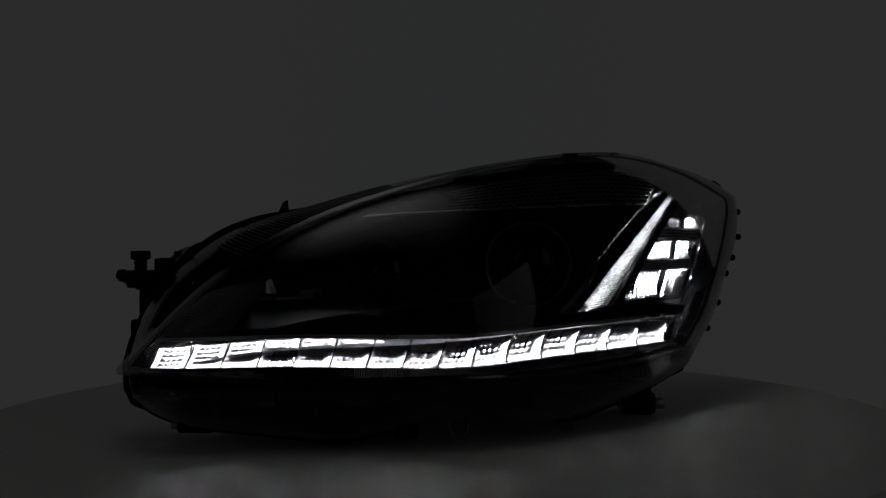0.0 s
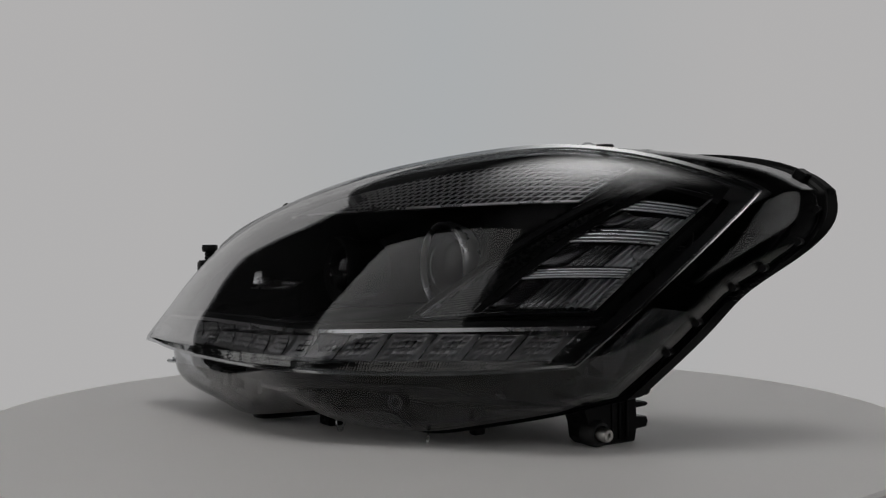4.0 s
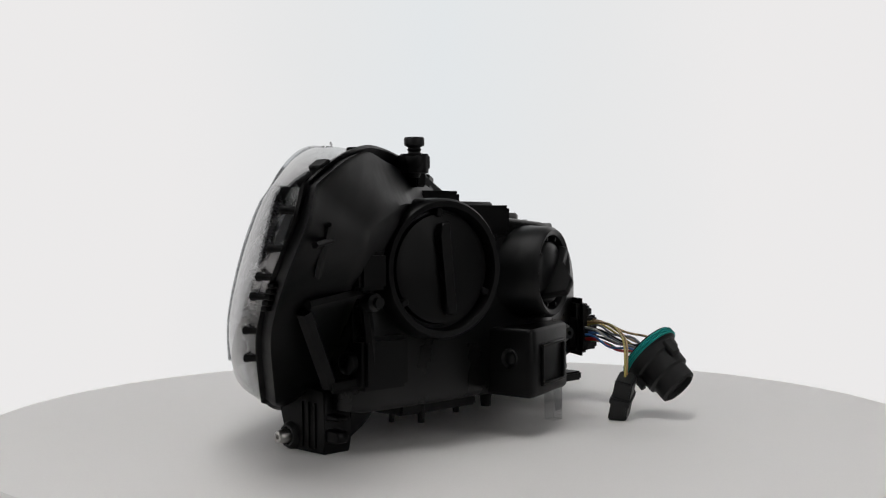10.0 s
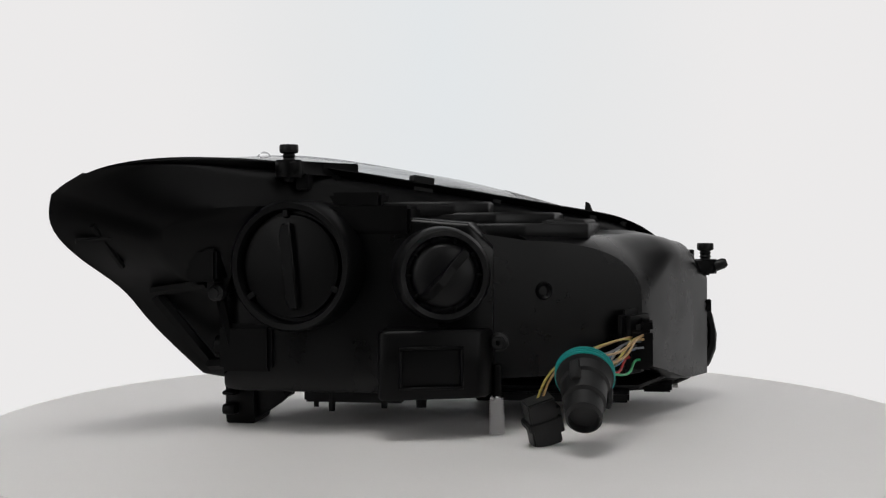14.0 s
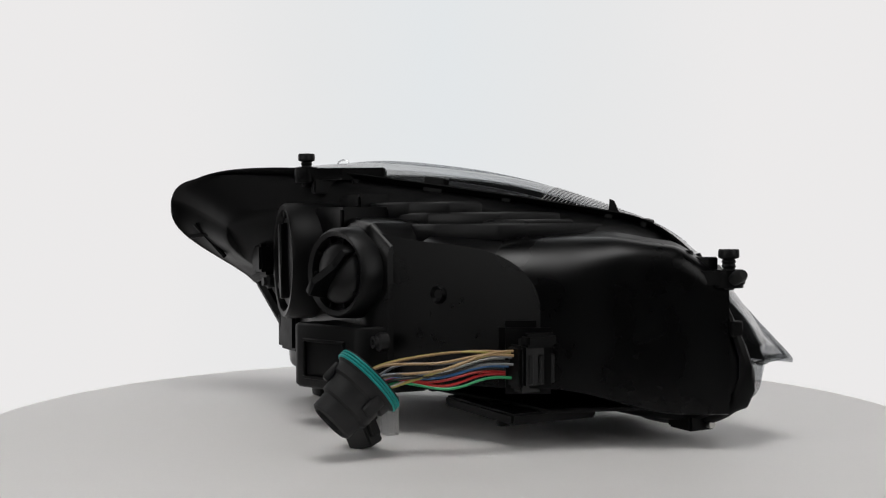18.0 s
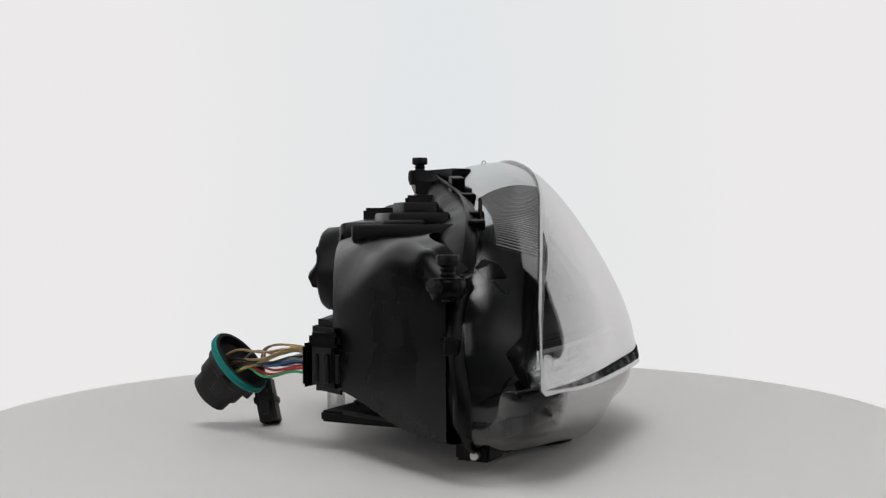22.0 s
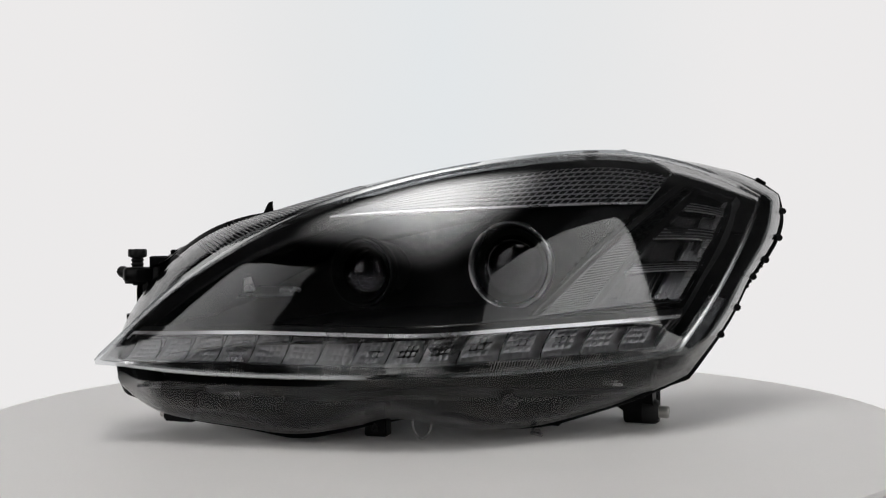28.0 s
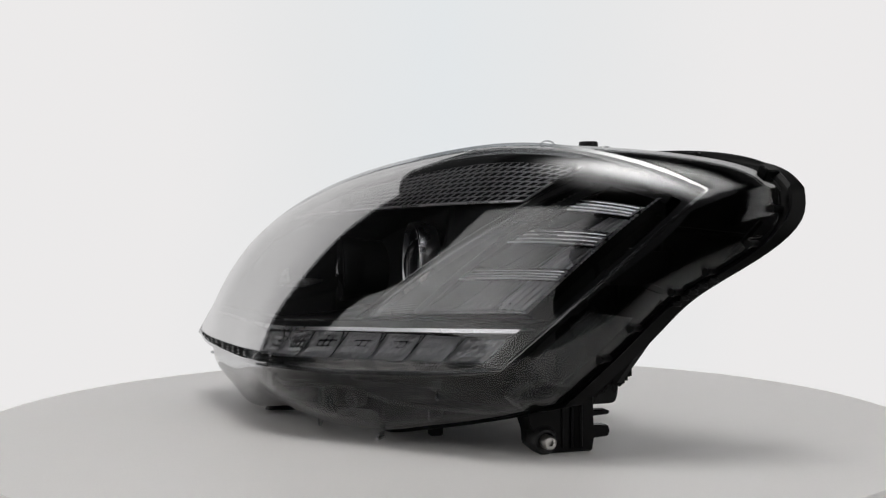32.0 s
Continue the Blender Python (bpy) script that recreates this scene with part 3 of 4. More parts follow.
for i in range(3):
    a = 2.1 * i + 0.6
    part("cap_lug", placed(block(-0.004, 0.004, -0.003, 0.003, 0, 0.010, 0.001, 1), BIGCAP @ at(0, 0, 0.022) @ at(0.0505 * math.cos(a), 0.0505 * math.sin(a), 0) @ pose(0, 0, 0, 0, 0, math.degrees(a))), M_BLACK, big)
small = part("rear_cap", lathe([(0.0, 0.026), (0.012, 0.0255), (0.026, 0.022), (0.030, 0.019), (0.0315, 0.014), (0.0345, 0.014), (0.0365, 0.022), (0.041, 0.024), (0.044, 0.020), (0.0455, 0.0), (0.0455, -0.045), (0, -0.045)], 64, SMALLCAP), M_GREYBLACK, lamp, "small round black rear cap with a grip bar")
part("grip", placed(prism([(-0.034, 0.0), (-0.030, 0.018), (-0.010, 0.018), (0.010, 0.034), (0.026, 0.032), (0.034, 0.0)], 0.008, 0.0012), SMALLCAP @ at(0, 0, 0.012) @ pose(0, 0, 0, 0, 0, 47) @ pose(0, 0, 0, 90, 0, 0) @ at(0, 0, -0.004)), M_BLACK, small)
for i in range(10):
    a = 2 * math.pi * i / 10
    part("cap_lug", placed(block(-0.0025, 0.0025, -0.0012, 0.0012, 0, 0.009, 0.0005, 1), SMALLCAP @ at(0, 0, 0.012) @ at(0.033 * math.cos(a), 0.033 * math.sin(a), 0) @ pose(0, 0, 0, 0, 0, math.degrees(a))), M_BLACK, small)
part("pivot_dot", lathe([(0, 0), (0.0012, 0), (0.001, 0.0008), (0, 0.001)], 10, SMALLCAP @ at(-0.003, -0.001, 0.0262)), M_STEEL, small)

# marks on the rear panel
SIDE = at(-0.108, 0.061, 0.139) @ pose(0, 0, 0, 0, 0, 20) @ REAR
part("blind_hole", lathe([(0.0045, 0.0), (0.0075, 0.003), (0.009, 0.0), (0.009, -0.004), (0.0045, -0.004)], 24, SIDE, True), M_BLACK, lamp)
part("blind_hole", lathe([(0.002, 0.0), (0.0035, 0.0015), (0.004, 0.0), (0.004, -0.003), (0.002, -0.003)], 16, SIDE @ at(0.012, 0.019, 0), True), M_BLACK, lamp)
part("adjuster_screw", lathe([(0, 0), (0.009, 0), (0.009, 0.008), (0.006, 0.010), (0.006, 0.014), (0.0025, 0.014), (0.0025, 0.010), (0, 0.010)], 16, at(-0.069, 0.097, 0.093) @ REAR), M_GREYBLACK, lamp)
lower = part("lower_chamber", placed(prism([(-0.064, 0.05), (0.046, 0.05), (0.0385, 0.1495), (0.030, 0.1515), (-0.052, 0.1215), (-0.060, 0.110)], 0.064, 0.003), at(0, 0, 0.042)), M_BLACK, lamp, "black stepped chamber under the rear caps")
FACE = at(-0.010, 0.1372, 0.0715) @ pose(0, 0, 0, 0, 0, 20)
for x0, x1, z0, z1 in ((-0.030, 0.030, 0.017, 0.020), (-0.030, 0.030, -0.020, -0.017), (-0.030, -0.027, -0.017, 0.017), (0.027, 0.030, -0.017, 0.017)):
    part("recess_frame", placed(block(x0, x1, -0.004, 0.003, z0, z1, 0.0008, 1), FACE), M_BLACK, lower)
part("rosette", lathe([(0, 0.002), (0.004, 0.002), (0.006, 0.001), (0.009, 0.0025), (0.010, 0), (0, 0)], 12, at(0.0395, 0.128, 0.078) @ pose(0, 0, 0, 0, 90, 4)), M_GREYBLACK, lower)
part("side_lug", block(0.152, 0.205, 0.085, 0.112, 0.062, 0.108, 0.004), M_BLACK, lamp)
part("adjuster_screw", lathe([(0, 0), (0.010, 0), (0.010, 0.006), (0.007, 0.008), (0.004, 0.008), (0.004, 0.004), (0, 0.004)], 16, at(0.206, 0.095, 0.086) @ pose(0, 0, 0, 0, 90, 0)), M_BLACK, lamp)

# right foot with its fork and screw
YZ = Matrix(((0, 0, 1, 0), (1, 0, 0, 0), (0, 1, 0, 0), (0, 0, 0, 1)))     # outline drawn in y and z, pushed along x
foot = part("mounting_foot", placed(prism([(-0.008, 0.052), (0.006, 0.040), (0.012, 0.022), (0.010, 0.010), (0.018, 0.003), (0.067, 0.003), (0.068, 0.016), (0.068, 0.060), (0.02, 0.065)], 0.030, 0.0018), at(0.184, 0, 0) @ YZ), M_BLACK, lamp, "black mounting foot with a fork")
for z0, z1 in ((0.0335, 0.0395), (0.014, 0.026)):
    part("fork_prong", placed(prism([(0.064, z0), (0.083, z0 + 0.001), (0.085, (z0 + z1) / 2), (0.083, z1 - 0.001), (0.064, z1)], 0.012, 0.001), at(0.200, 0, 0) @ YZ), M_BLACK, foot)
part("screw_sleeve", lathe([(0, 0), (0.0125, 0), (0.0125, 0.012), (0.010, 0.016), (0.008, 0.016), (0.008, 0.012), (0, 0.012)], 22, at(0.203, 0.020, 0.0155) @ pose(0, 0, 0, 0, 90, 0)), M_RUBBER, foot)
part("screw", lathe([(0, 0), (0.0062, 0), (0.0062, 0.010), (0.0050, 0.012), (0.0024, 0.012), (0.0024, 0.009), (0, 0.009)], 18, at(0.217, 0.020, 0.0155) @ pose(0, 0, 0, 0, 90, 0)), M_STEEL, foot)
XZ = Matrix(((1, 0, 0, 0), (0, 0, -1, 0), (0, 1, 0, 0), (0, 0, 0, 1)))     # outline drawn in x and z, pushed along y
part("foot_web", placed(prism([(0.214, 0.005), (0.188, 0.005), (0.162, 0.022), (0.132, 0.048), (0.214, 0.052)], 0.016, 0.0015), at(0, 0.058, 0) @ XZ), M_BLACK, foot)
part("foot_web", block(0.152, 0.180, 0.020, 0.060, 0.028, 0.060, 0.003), M_BLACK, foot)
for i in range(3):
    part("foot_rib", block(0.2125, 0.2155, 0.036 + 0.009 * i, 0.0385 + 0.009 * i, 0.008, 0.048, 0.0006, 1), M_BLACK, foot)

# left foot pad and small feet under the body
pad = part("foot_pad", block(-0.237, -0.204, -0.160, -0.130, 0.0140, 0.046, 0.002), M_BLACK, lamp, "black square foot pad")
part("pad_pin", lathe([(0, 0), (0.0035, 0), (0.0035, 0.006), (0, 0.006)], 12, at(-0.238, -0.150, 0.020) @ pose(0, 0, 0, 0, -90, 0)), M_STEEL, pad)
for x, y, z, r, h in ((0.102, 0.072, 0.019, 0.0032, 0.03), (0.123, 0.054, 0.020, 0.0026, 0.03), (0.050, 0.066, 0.022, 0.003, 0.022), (0.012, 0.070, 0.024, 0.005, 0.020), (-0.140, 0.010, 0.017, 0.006, 0.022)):
    part("peg", lathe([(0, 0), (r, 0), (r * 1.15, h * 0.5), (r * 2.2, h), (0, h)], 12, at(x, y, z)), M_BLACK, lamp)
part("under_rail", block(-0.19, -0.06, -0.06, 0.03, 0.026, 0.036, 0.002), M_BLACK, lamp)
part("under_rail", block(0.03, 0.13, 0.0, 0.075, 0.028, 0.040, 0.002), M_BLACK, lamp)
tab = part("lower_tab", block(-0.040, -0.018, -0.126, -0.110, 0.003, 0.036, 0.0015), M_BLACK, lamp)
part("tab_eye", lathe([(0.002, 0), (0.0042, 0), (0.0042, 0.002), (0.002, 0.002)], 14, at(-0.029, -0.1255, 0.012) @ pose(0, 0, 0, 90, 0, 0), True), M_GREYBLACK, tab)
part("lower_tab", block(0.124, 0.134, -0.058, -0.046, 0.010, 0.040, 0.001), M_BLACK, lamp)
part("support_pin", lathe([(0, 0), (0.0042, 0), (0.0046, 0.03), (0, 0.03)], 14, at(-0.0655, 0.092, 0.0405)), M_BLACK, lamp)

# side bracket with its bolt
br = part("side_bracket", placed(prism([(-0.288, -0.148), (-0.280, -0.157), (-0.266, -0.156), (-0.258, -0.145), (-0.225, -0.125), (-0.222, -0.095), (-0.240, -0.098), (-0.262, -0.122), (-0.284, -0.134)], 0.013, 0.0018), at(0, 0, 0.149)), M_BLACK, lamp, "black bracket arm with an adjusting bolt")
part("bracket_web", placed(prism([(-0.262, -0.142), (-0.226, -0.122), (-0.222, -0.112), (-0.260, -0.132)], 0.028, 0.0012), at(0, 0, 0.146)), M_BLACK, br)
part("bracket_web", placed(prism([(-0.250, -0.120), (-0.222, -0.100), (-0.219, -0.106), (-0.247, -0.126)], 0.022, 0.0012), at(0, 0, 0.158)), M_BLACK, br)
part("bracket_collar", lathe([(0.006, 0), (0.0125, 0), (0.013, 0.004), (0.0125, 0.016), (0.006, 0.016)], 22, at(-0.274, -0.143, 0.147), True), M_BLACK, br)
BOLT = [(0, -0.004), (0.0045, -0.004), (0.006, 0.0), (0.006, 0.014), (0.0053, 0.015), (0.0064, 0.017), (0.0053, 0.019), (0.0064, 0.021), (0.0053, 0.023), (0.0088, 0.0245), (0.0092, 0.026), (0.0092, 0.0305), (0.0085, 0.032), (0.004, 0.032), (0.004, 0.030), (0, 0.030)]
part("bolt", lathe(BOLT, 20, at(-0.274, -0.143, 0.149)), M_GREYBLACK, br, "threaded black adjusting bolt")
part("bolt", lathe([(0, 0), (0.006, 0), (0.006, 0.010), (0.004, 0.014), (0, 0.014)], 14, at(-0.284, -0.140, 0.155) @ pose(0, 0, 0, 0, -70, 0)), M_GREYBLACK, br)

# top bracket with its bolt
tb = part("top_bracket", placed(prism([(0.126, 0.112), (0.122, 0.098), (0.110, 0.070), (0.082, 0.030), (0.104, 0.018), (0.128, 0.030), (0.146, 0.085), (0.149, 0.104), (0.142, 0.113)], 0.013, 0.0018), at(0, 0, 0.253)), M_BLACK, lamp, "black top bracket arm with an adjusting bolt")
part("bracket_collar", lathe([(0.006, 0), (0.0125, 0), (0.013, 0.004), (0.0125, 0.017), (0.006, 0.017)], 22, at(0.1355, 0.1005, 0.250), True), M_BLACK, tb)
part("bolt", lathe(BOLT, 20, at(0.1355, 0.1005, 0.250)), M_GREYBLACK, tb, "threaded black adjusting bolt")
part("bracket_web", block(0.096, 0.128, 0.030, 0.062, 0.236, 0.254, 0.002), M_BLACK, tb)
part("bracket_web", block(0.118, 0.130, 0.062, 0.098, 0.238, 0.254, 0.0015), M_BLACK, tb)

# clips and fins along the seam
for s, w, h in ((0.568, 0.024, 0.014), (0.46, 0.012, 0.007), (0.30, 0.010, 0.006), (0.24, 0.008, 0.006), (0.86, 0.018, 0.007), (0.955, 0.012, 0.008)):
    p, q = SEAM_T(s), SEAM_T(s + 0.01)
    d = math.degrees(math.atan2(q.y - p.y, q.x - p.x))
    tilt = math.degrees(math.atan2(q.z - p.z, math.hypot(q.x - p.x, q.y - p.y)))
    part("seam_clip", placed(block(-w / 2, w / 2, -0.006, 0.008, -0.004, h - 0.001, 0.0012, 1), at(*p) @ pose(0, 0, 0, 0, 0, d) @ pose(0, 0, 0, 0, -tilt, 0)), M_BLACK, lamp)
part("fin", placed(prism([(-0.010, 0.0), (0.012, 0.0), (0.004, 0.008), (0.0035, 0.021), (-0.001, 0.019)], 0.003, 0.0006), at(-0.146, -0.109, 0.207) @ pose(0, 0, 0, 90, 0, 30)), M_BLACK, lamp)
for r, o in ((0.10, 0.007), (0.28, 0.009), (0.42, 0.008), (0.52, 0.010), (0.70, 0.009), (0.84, 0.007)):
    p = SEAM_R(r)
    part("seam_peg", lathe([(0, 0), (0.0028, 0), (0.0028, 0.010), (0.0036, 0.011), (0.0036, 0.014), (0, 0.014)], 10, at(p.x, p.y, p.z) @ pose(0, 0, 0, 0, 90, -68)), M_BLACK, lamp)
for r in (0.46, 0.49, 0.52, 0.55, 0.58):
    p = SEAM_R(r)
    part("seam_tooth", block(p.x - 0.004, p.x + 0.006, p.y + 0.004, p.y + 0.012, p.z - 0.002, p.z + 0.002, 0.0006, 1), M_BLACK, lamp)
for s in (0.045, 0.075, 0.11):
    p = SEAM_T(s)
    part("side_clip", block(p.x - 0.009, p.x - 0.001, p.y - 0.001, p.y + 0.011, p.z - 0.007, p.z + 0.007, 0.0012, 1), M_BLACK, lamp)
part("clear_clip", block(0.213, 0.222, 0.072, 0.081, 0.262, 0.272, 0.0008, 1), M_ACRYL, lamp, "small clear clip")
part("clear_clip", tube(smooth_path([(0.178, 0.036, 0.266), (0.176, 0.034, 0.276), (0.183, 0.041, 0.278), (0.188, 0.046, 0.268)], 12), 0.0009, 6), M_ACRYL, lamp)
part("clear_clip", tube(smooth_path([(0.012, -0.135, 0.022), (0.016, -0.137, 0.009), (0.026, -0.137, 0.008), (0.031, -0.134, 0.022)], 12), 0.0011, 6), M_ACRYL, lamp)

# pins and lugs seen through the lower side of the lens
for x, y, z, long in ((-0.223, -0.204, 0.0545, 0.012), (0.187, -0.069, 0.054, 0.010), (0.047, -0.168, 0.047, 0.010), (0.124, -0.104, 0.010, 0.006), (-0.150, -0.187, 0.045, 0.006)):
    away = math.degrees(math.atan2(y + 0.02, x - 0.02))
    pin = part("lens_pin", lathe([(0, -0.010), (0.0018, -0.010), (0.0020, long - 0.001), (0.0014, long), (0, long)], 10, at(x, y, z) @ pose(0, 0, 0, 0, 88, away)), M_RIM, lamp, "clear moulded locating pin")
    part("pin_web", placed(block(-0.010, long * 0.5, -0.0005, 0.0005, 0, 0.0045, 0.0002, 1), at(x, y, z) @ pose(0, 0, 0, 0, 0, away)), M_RIM, pin)
p = Vector((0.103, -0.128, 0.0385))
part("inner_socket", lathe([(0.004, 0), (0.008, 0.0), (0.009, -0.012), (0.004, -0.012)], 18, at(p.x, p.y + 0.003, p.z + 0.004) @ pose(0, 0, 0, 100, 0, 30), True), M_GREYBLACK, lamp)
for x, w in ((-0.185, 0.026), (-0.125, 0.034)):
    part("inner_plate", block(x - w / 2, x + w / 2, -0.162, -0.156, 0.028, 0.044, 0.001, 1), M_BLACK, lamp)
part("inner_floor", placed(prism([(-0.245, -0.140), (-0.14, -0.158), (-0.065, -0.158), (-0.01, -0.10), (0.10, -0.088), (0.15, -0.055), (0.21, 0.0), (0.20, 0.06), (-0.20, 0.0)], 0.004, 0.0006), at(0, 0, 0.036)), M_BLACK, lamp, "black plate under the reflectors")
part("latch_hook", placed(prism([(-0.014, -0.004), (0.0, -0.009), (0.016, 0.0), (0.004, 0.009), (-0.010, 0.006)], 0.006, 0.001), at(-0.219, -0.152, 0.166) @ pose(0, 0, 0, 70, 25, -40)), M_BLACK, lamp)
part("latch_hook", tube(smooth_path([(-0.232, -0.163, 0.158), (-0.224, -0.170, 0.149), (-0.217, -0.170, 0.152), (-0.213, -0.166, 0.147)], 10), 0.0012, 6), M_RIM, lamp)


# ---------------------------------------------------------------- behind the lens
def bezel(u, v):
    s = 0.025 + 0.945 * u
    vv = 0.16 + 0.828 * v
    b = (vv - 0.225) / 0.68
    pocket = min(1.0, max(0.0, (s - (0.722 + 0.085 * b + 0.065 * b * b)) * 120)) if -0.01 < b < 1.02 else 0.0
    p = front(s, vv, 0.016 + 0.024 * pocket - 0.010 * max(0.0, (vv - 0.93) / 0.058))
    w = min(1.0, u * 10, max(0.0, (0.80 - s) * 8), v * 6, max(0.0, (0.86 - v) * 7))
    w = w * w * (3 - 2 * w)
    q = Vector((p.x * 0.94 + 0.004, -0.040 + 0.12 * (p.x - 0.0865), p.z * 0.96 + 0.006))
    return p.lerp(q, w) if q.y > p.y else p


link("inner_bezel", *grid(bezel, 150, 60), M_GLOSSBLACK, lamp, "gloss black inner bezel")
link("bezel_border", *grid(lambda u, v: front(0.02 + 0.97 * u, 0.03 + 0.17 * v, 0.016 + 0.010 * v), 80, 4), M_GLOSSBLACK, lamp)


def border_ring(u, v, w):
    """Black band that follows the lens edge from inside."""
    a, b = loop(u)
    return a.lerp(b, 0.10 + 0.85 * v) + (Vector((0.02, 0.0, 0.15)) - a) * (0.10 + 0.02 * w)


link("inner_liner", *grid(lambda u, v: border_ring(0.20 * u, v, 0.0), 50, 4), M_LINER, lamp, "grey inner surround")
link("inner_border", *grid(lambda u, v: border_ring(0.20 + 0.46 * u, v * (1 - 0.75 * ease((u - 0.62) / 0.06)), 0.0), 140, 4), M_GLOSSBLACK, lamp, "dark inner surround")


def projector(x, y, z, r, ring_mat, turned):
    m = at(x, y, z) @ pose(0, 0, 0, 90, 0, turned)
    barrel = part("projector", lathe([(r * 0.60, -0.012), (r * 0.80, -0.004), (r * 0.86, 0.0), (r * 0.86, -0.05), (r * 0.60, -0.05)], 64, m, True), M_GLOSSBLACK, lamp, "round projector lamp")
    part("ring", lathe([(r * 0.90, 0.0), (r * 0.95, 0.0035), (r, 0.0015), (r * 1.01, -0.004), (r * 0.90, -0.018), (r * 0.885, -0.018)], 72, m, True), ring_mat, barrel)
    part("ring_edge", tube([m @ Vector((r * 0.985 * math.cos(0.0982 * k), r * 0.985 * math.sin(0.0982 * k), 0.003)) for k in range(65)], 0.0009, 6), ring_mat, barrel)
    part("glass", lathe([(0, 0.010), (r * 0.22, 0.0092), (r * 0.45, 0.0060), (r * 0.62, 0.0), (r * 0.70, -0.006), (r * 0.62, -0.010), (0, -0.012)], 48, m), M_GLASS, barrel, "clear bulging projector glass")
    part("shade", lathe([(0, 0), (r * 0.66, 0), (r * 0.66, -0.002), (0, -0.002)], 40, m @ at(0, 0, -0.034)), M_BLACK, barrel)
    part("reflector", lathe([(r * 0.20, -0.046), (r * 0.50, -0.034), (r * 0.64, -0.018), (r * 0.66, -0.018), (r * 0.52, -0.036), (r * 0.2, -0.048)], 40, m, True), M_SMOKE, barrel)
    return barrel


projector(0.0865, -0.058, 0.164, 0.0425, M_RINGS, -5)
projector(-0.054, -0.094, 0.158, 0.0345, M_GLOSSBLACK, -8)
corner = part("corner_reflector", placed(block(-0.024, 0.022, -0.012, 0.012, -0.001, 0.001, 0.0004, 1), at(-0.139, -0.120, 0.1395) @ pose(0, 0, 0, 14, 0, 20)), M_TRIM, lamp, "small chrome corner reflector")
part("front_edge", tube([(-0.163, -0.142, 0.1360), (-0.139, -0.1335, 0.1360), (-0.117, -0.1255, 0.1365)], 0.0012, 6), M_TRIM, corner)
part("bulb_shield", placed(prism([(-0.023, 0.0), (-0.010, 0.0), (-0.013, 0.008), (-0.016, 0.024), (-0.019, 0.024), (-0.0215, 0.010)], 0.003, 0.0008), at(-0.141, -0.127, 0.1395) @ pose(0, 0, 0, 0, 0, 40) @ pose(0, 0, 0, 76, 0, 0)), M_TRIM, corner)
part("bulb", lathe([(0, 0), (0.004, 0), (0.005, 0.01), (0.003, 0.018), (0, 0.02)], 14, at(-0.153, -0.122, 0.1445) @ pose(0, 0, 0, 90, 0, 10)), M_ACRYL, corner)
for i in range(5):
    part("facet", placed(block(-0.002, 0.002, -0.001, 0.001, -0.0025, 0.0025, 0.0004, 1), at(-0.127 + 0.004 * i, -0.122 + 0.0013 * i, 0.1410 + 0.001 * (i % 2)) @ pose(0, 0, 0, 35 + 12 * (i % 3), 10 * i, 20)), M_TRIM, corner)


def drl(s):
    """Lower and upper height of the running-light bar."""
    e = 0.004 * math.exp(-9 * s)
    return 0.0785 + e + 0.009 * max(0, (s - 0.6) / 0.4) ** 2, 0.1030 + e + 0.011 * max(0, (s - 0.55) / 0.45) ** 1.6


def bar(s, k, d):
    z0, z1 = drl(s)
    return front_z(s, z0 + (z1 - z0) * k, d)


# running light: cells, covers and trims
S0, S1, CELLS = 0.040, 0.958, 15
rng = random.Random(4)
tubes = []


def light_tube(mid, along, facing, length, r, parent, mat=M_LED):
    """Stand-in for LEDs: added light bar in a made-up dark trough that is open towards the reflector; turned about, it
    is dark.
    """
    x = along.normalized()
    y = -(facing - x * facing.dot(x)).normalized()
    z = x.cross(y)
    m = Matrix(((x.x, y.x, z.x, mid.x), (x.y, y.y, z.y, mid.y), (x.z, y.z, z.z, mid.z), (0, 0, 0, 1)))
    ob = part("light_bar", lathe([(0, -length / 2), (r * 0.9, -length / 2), (r, -length / 2 + 0.0004), (r, length / 2 - 0.0004), (r * 0.9, length / 2), (0, length / 2)], 16, pose(0, 0, 0, 0, 90, 0)), mat, parent, "added light bar standing in for the LEDs")
    ob.data.materials.append(M_RUBBER)
    for f in ob.data.polygons:
        if abs(f.normal.x) > 0.5:
            f.material_index = 1
    ob.matrix_basis = m

    def trough(u, v):
        a = 4.9 * (v - 0.5)
        return m @ Vector(((u - 0.5) * (length + 0.001), r * 1.03 * math.cos(a), r * 1.03 * math.sin(a)))

    tv, tf = grid(trough, 1, 16)
    for side in (-0.5, 0.5):
        k = len(tv)
        tv += [m @ Vector((side * (length + 0.0012), r * 1.07 * math.cos(0.349 * i), r * 1.07 * math.sin(0.349 * i))) for i in range(18)]
        tf.append(tuple(range(k, k + 18)))
    # added trough: blocks the bar's light once it has rolled round
    link("added_trough", tv, tf, M_RUBBER, parent)
    tubes.append((ob, m))


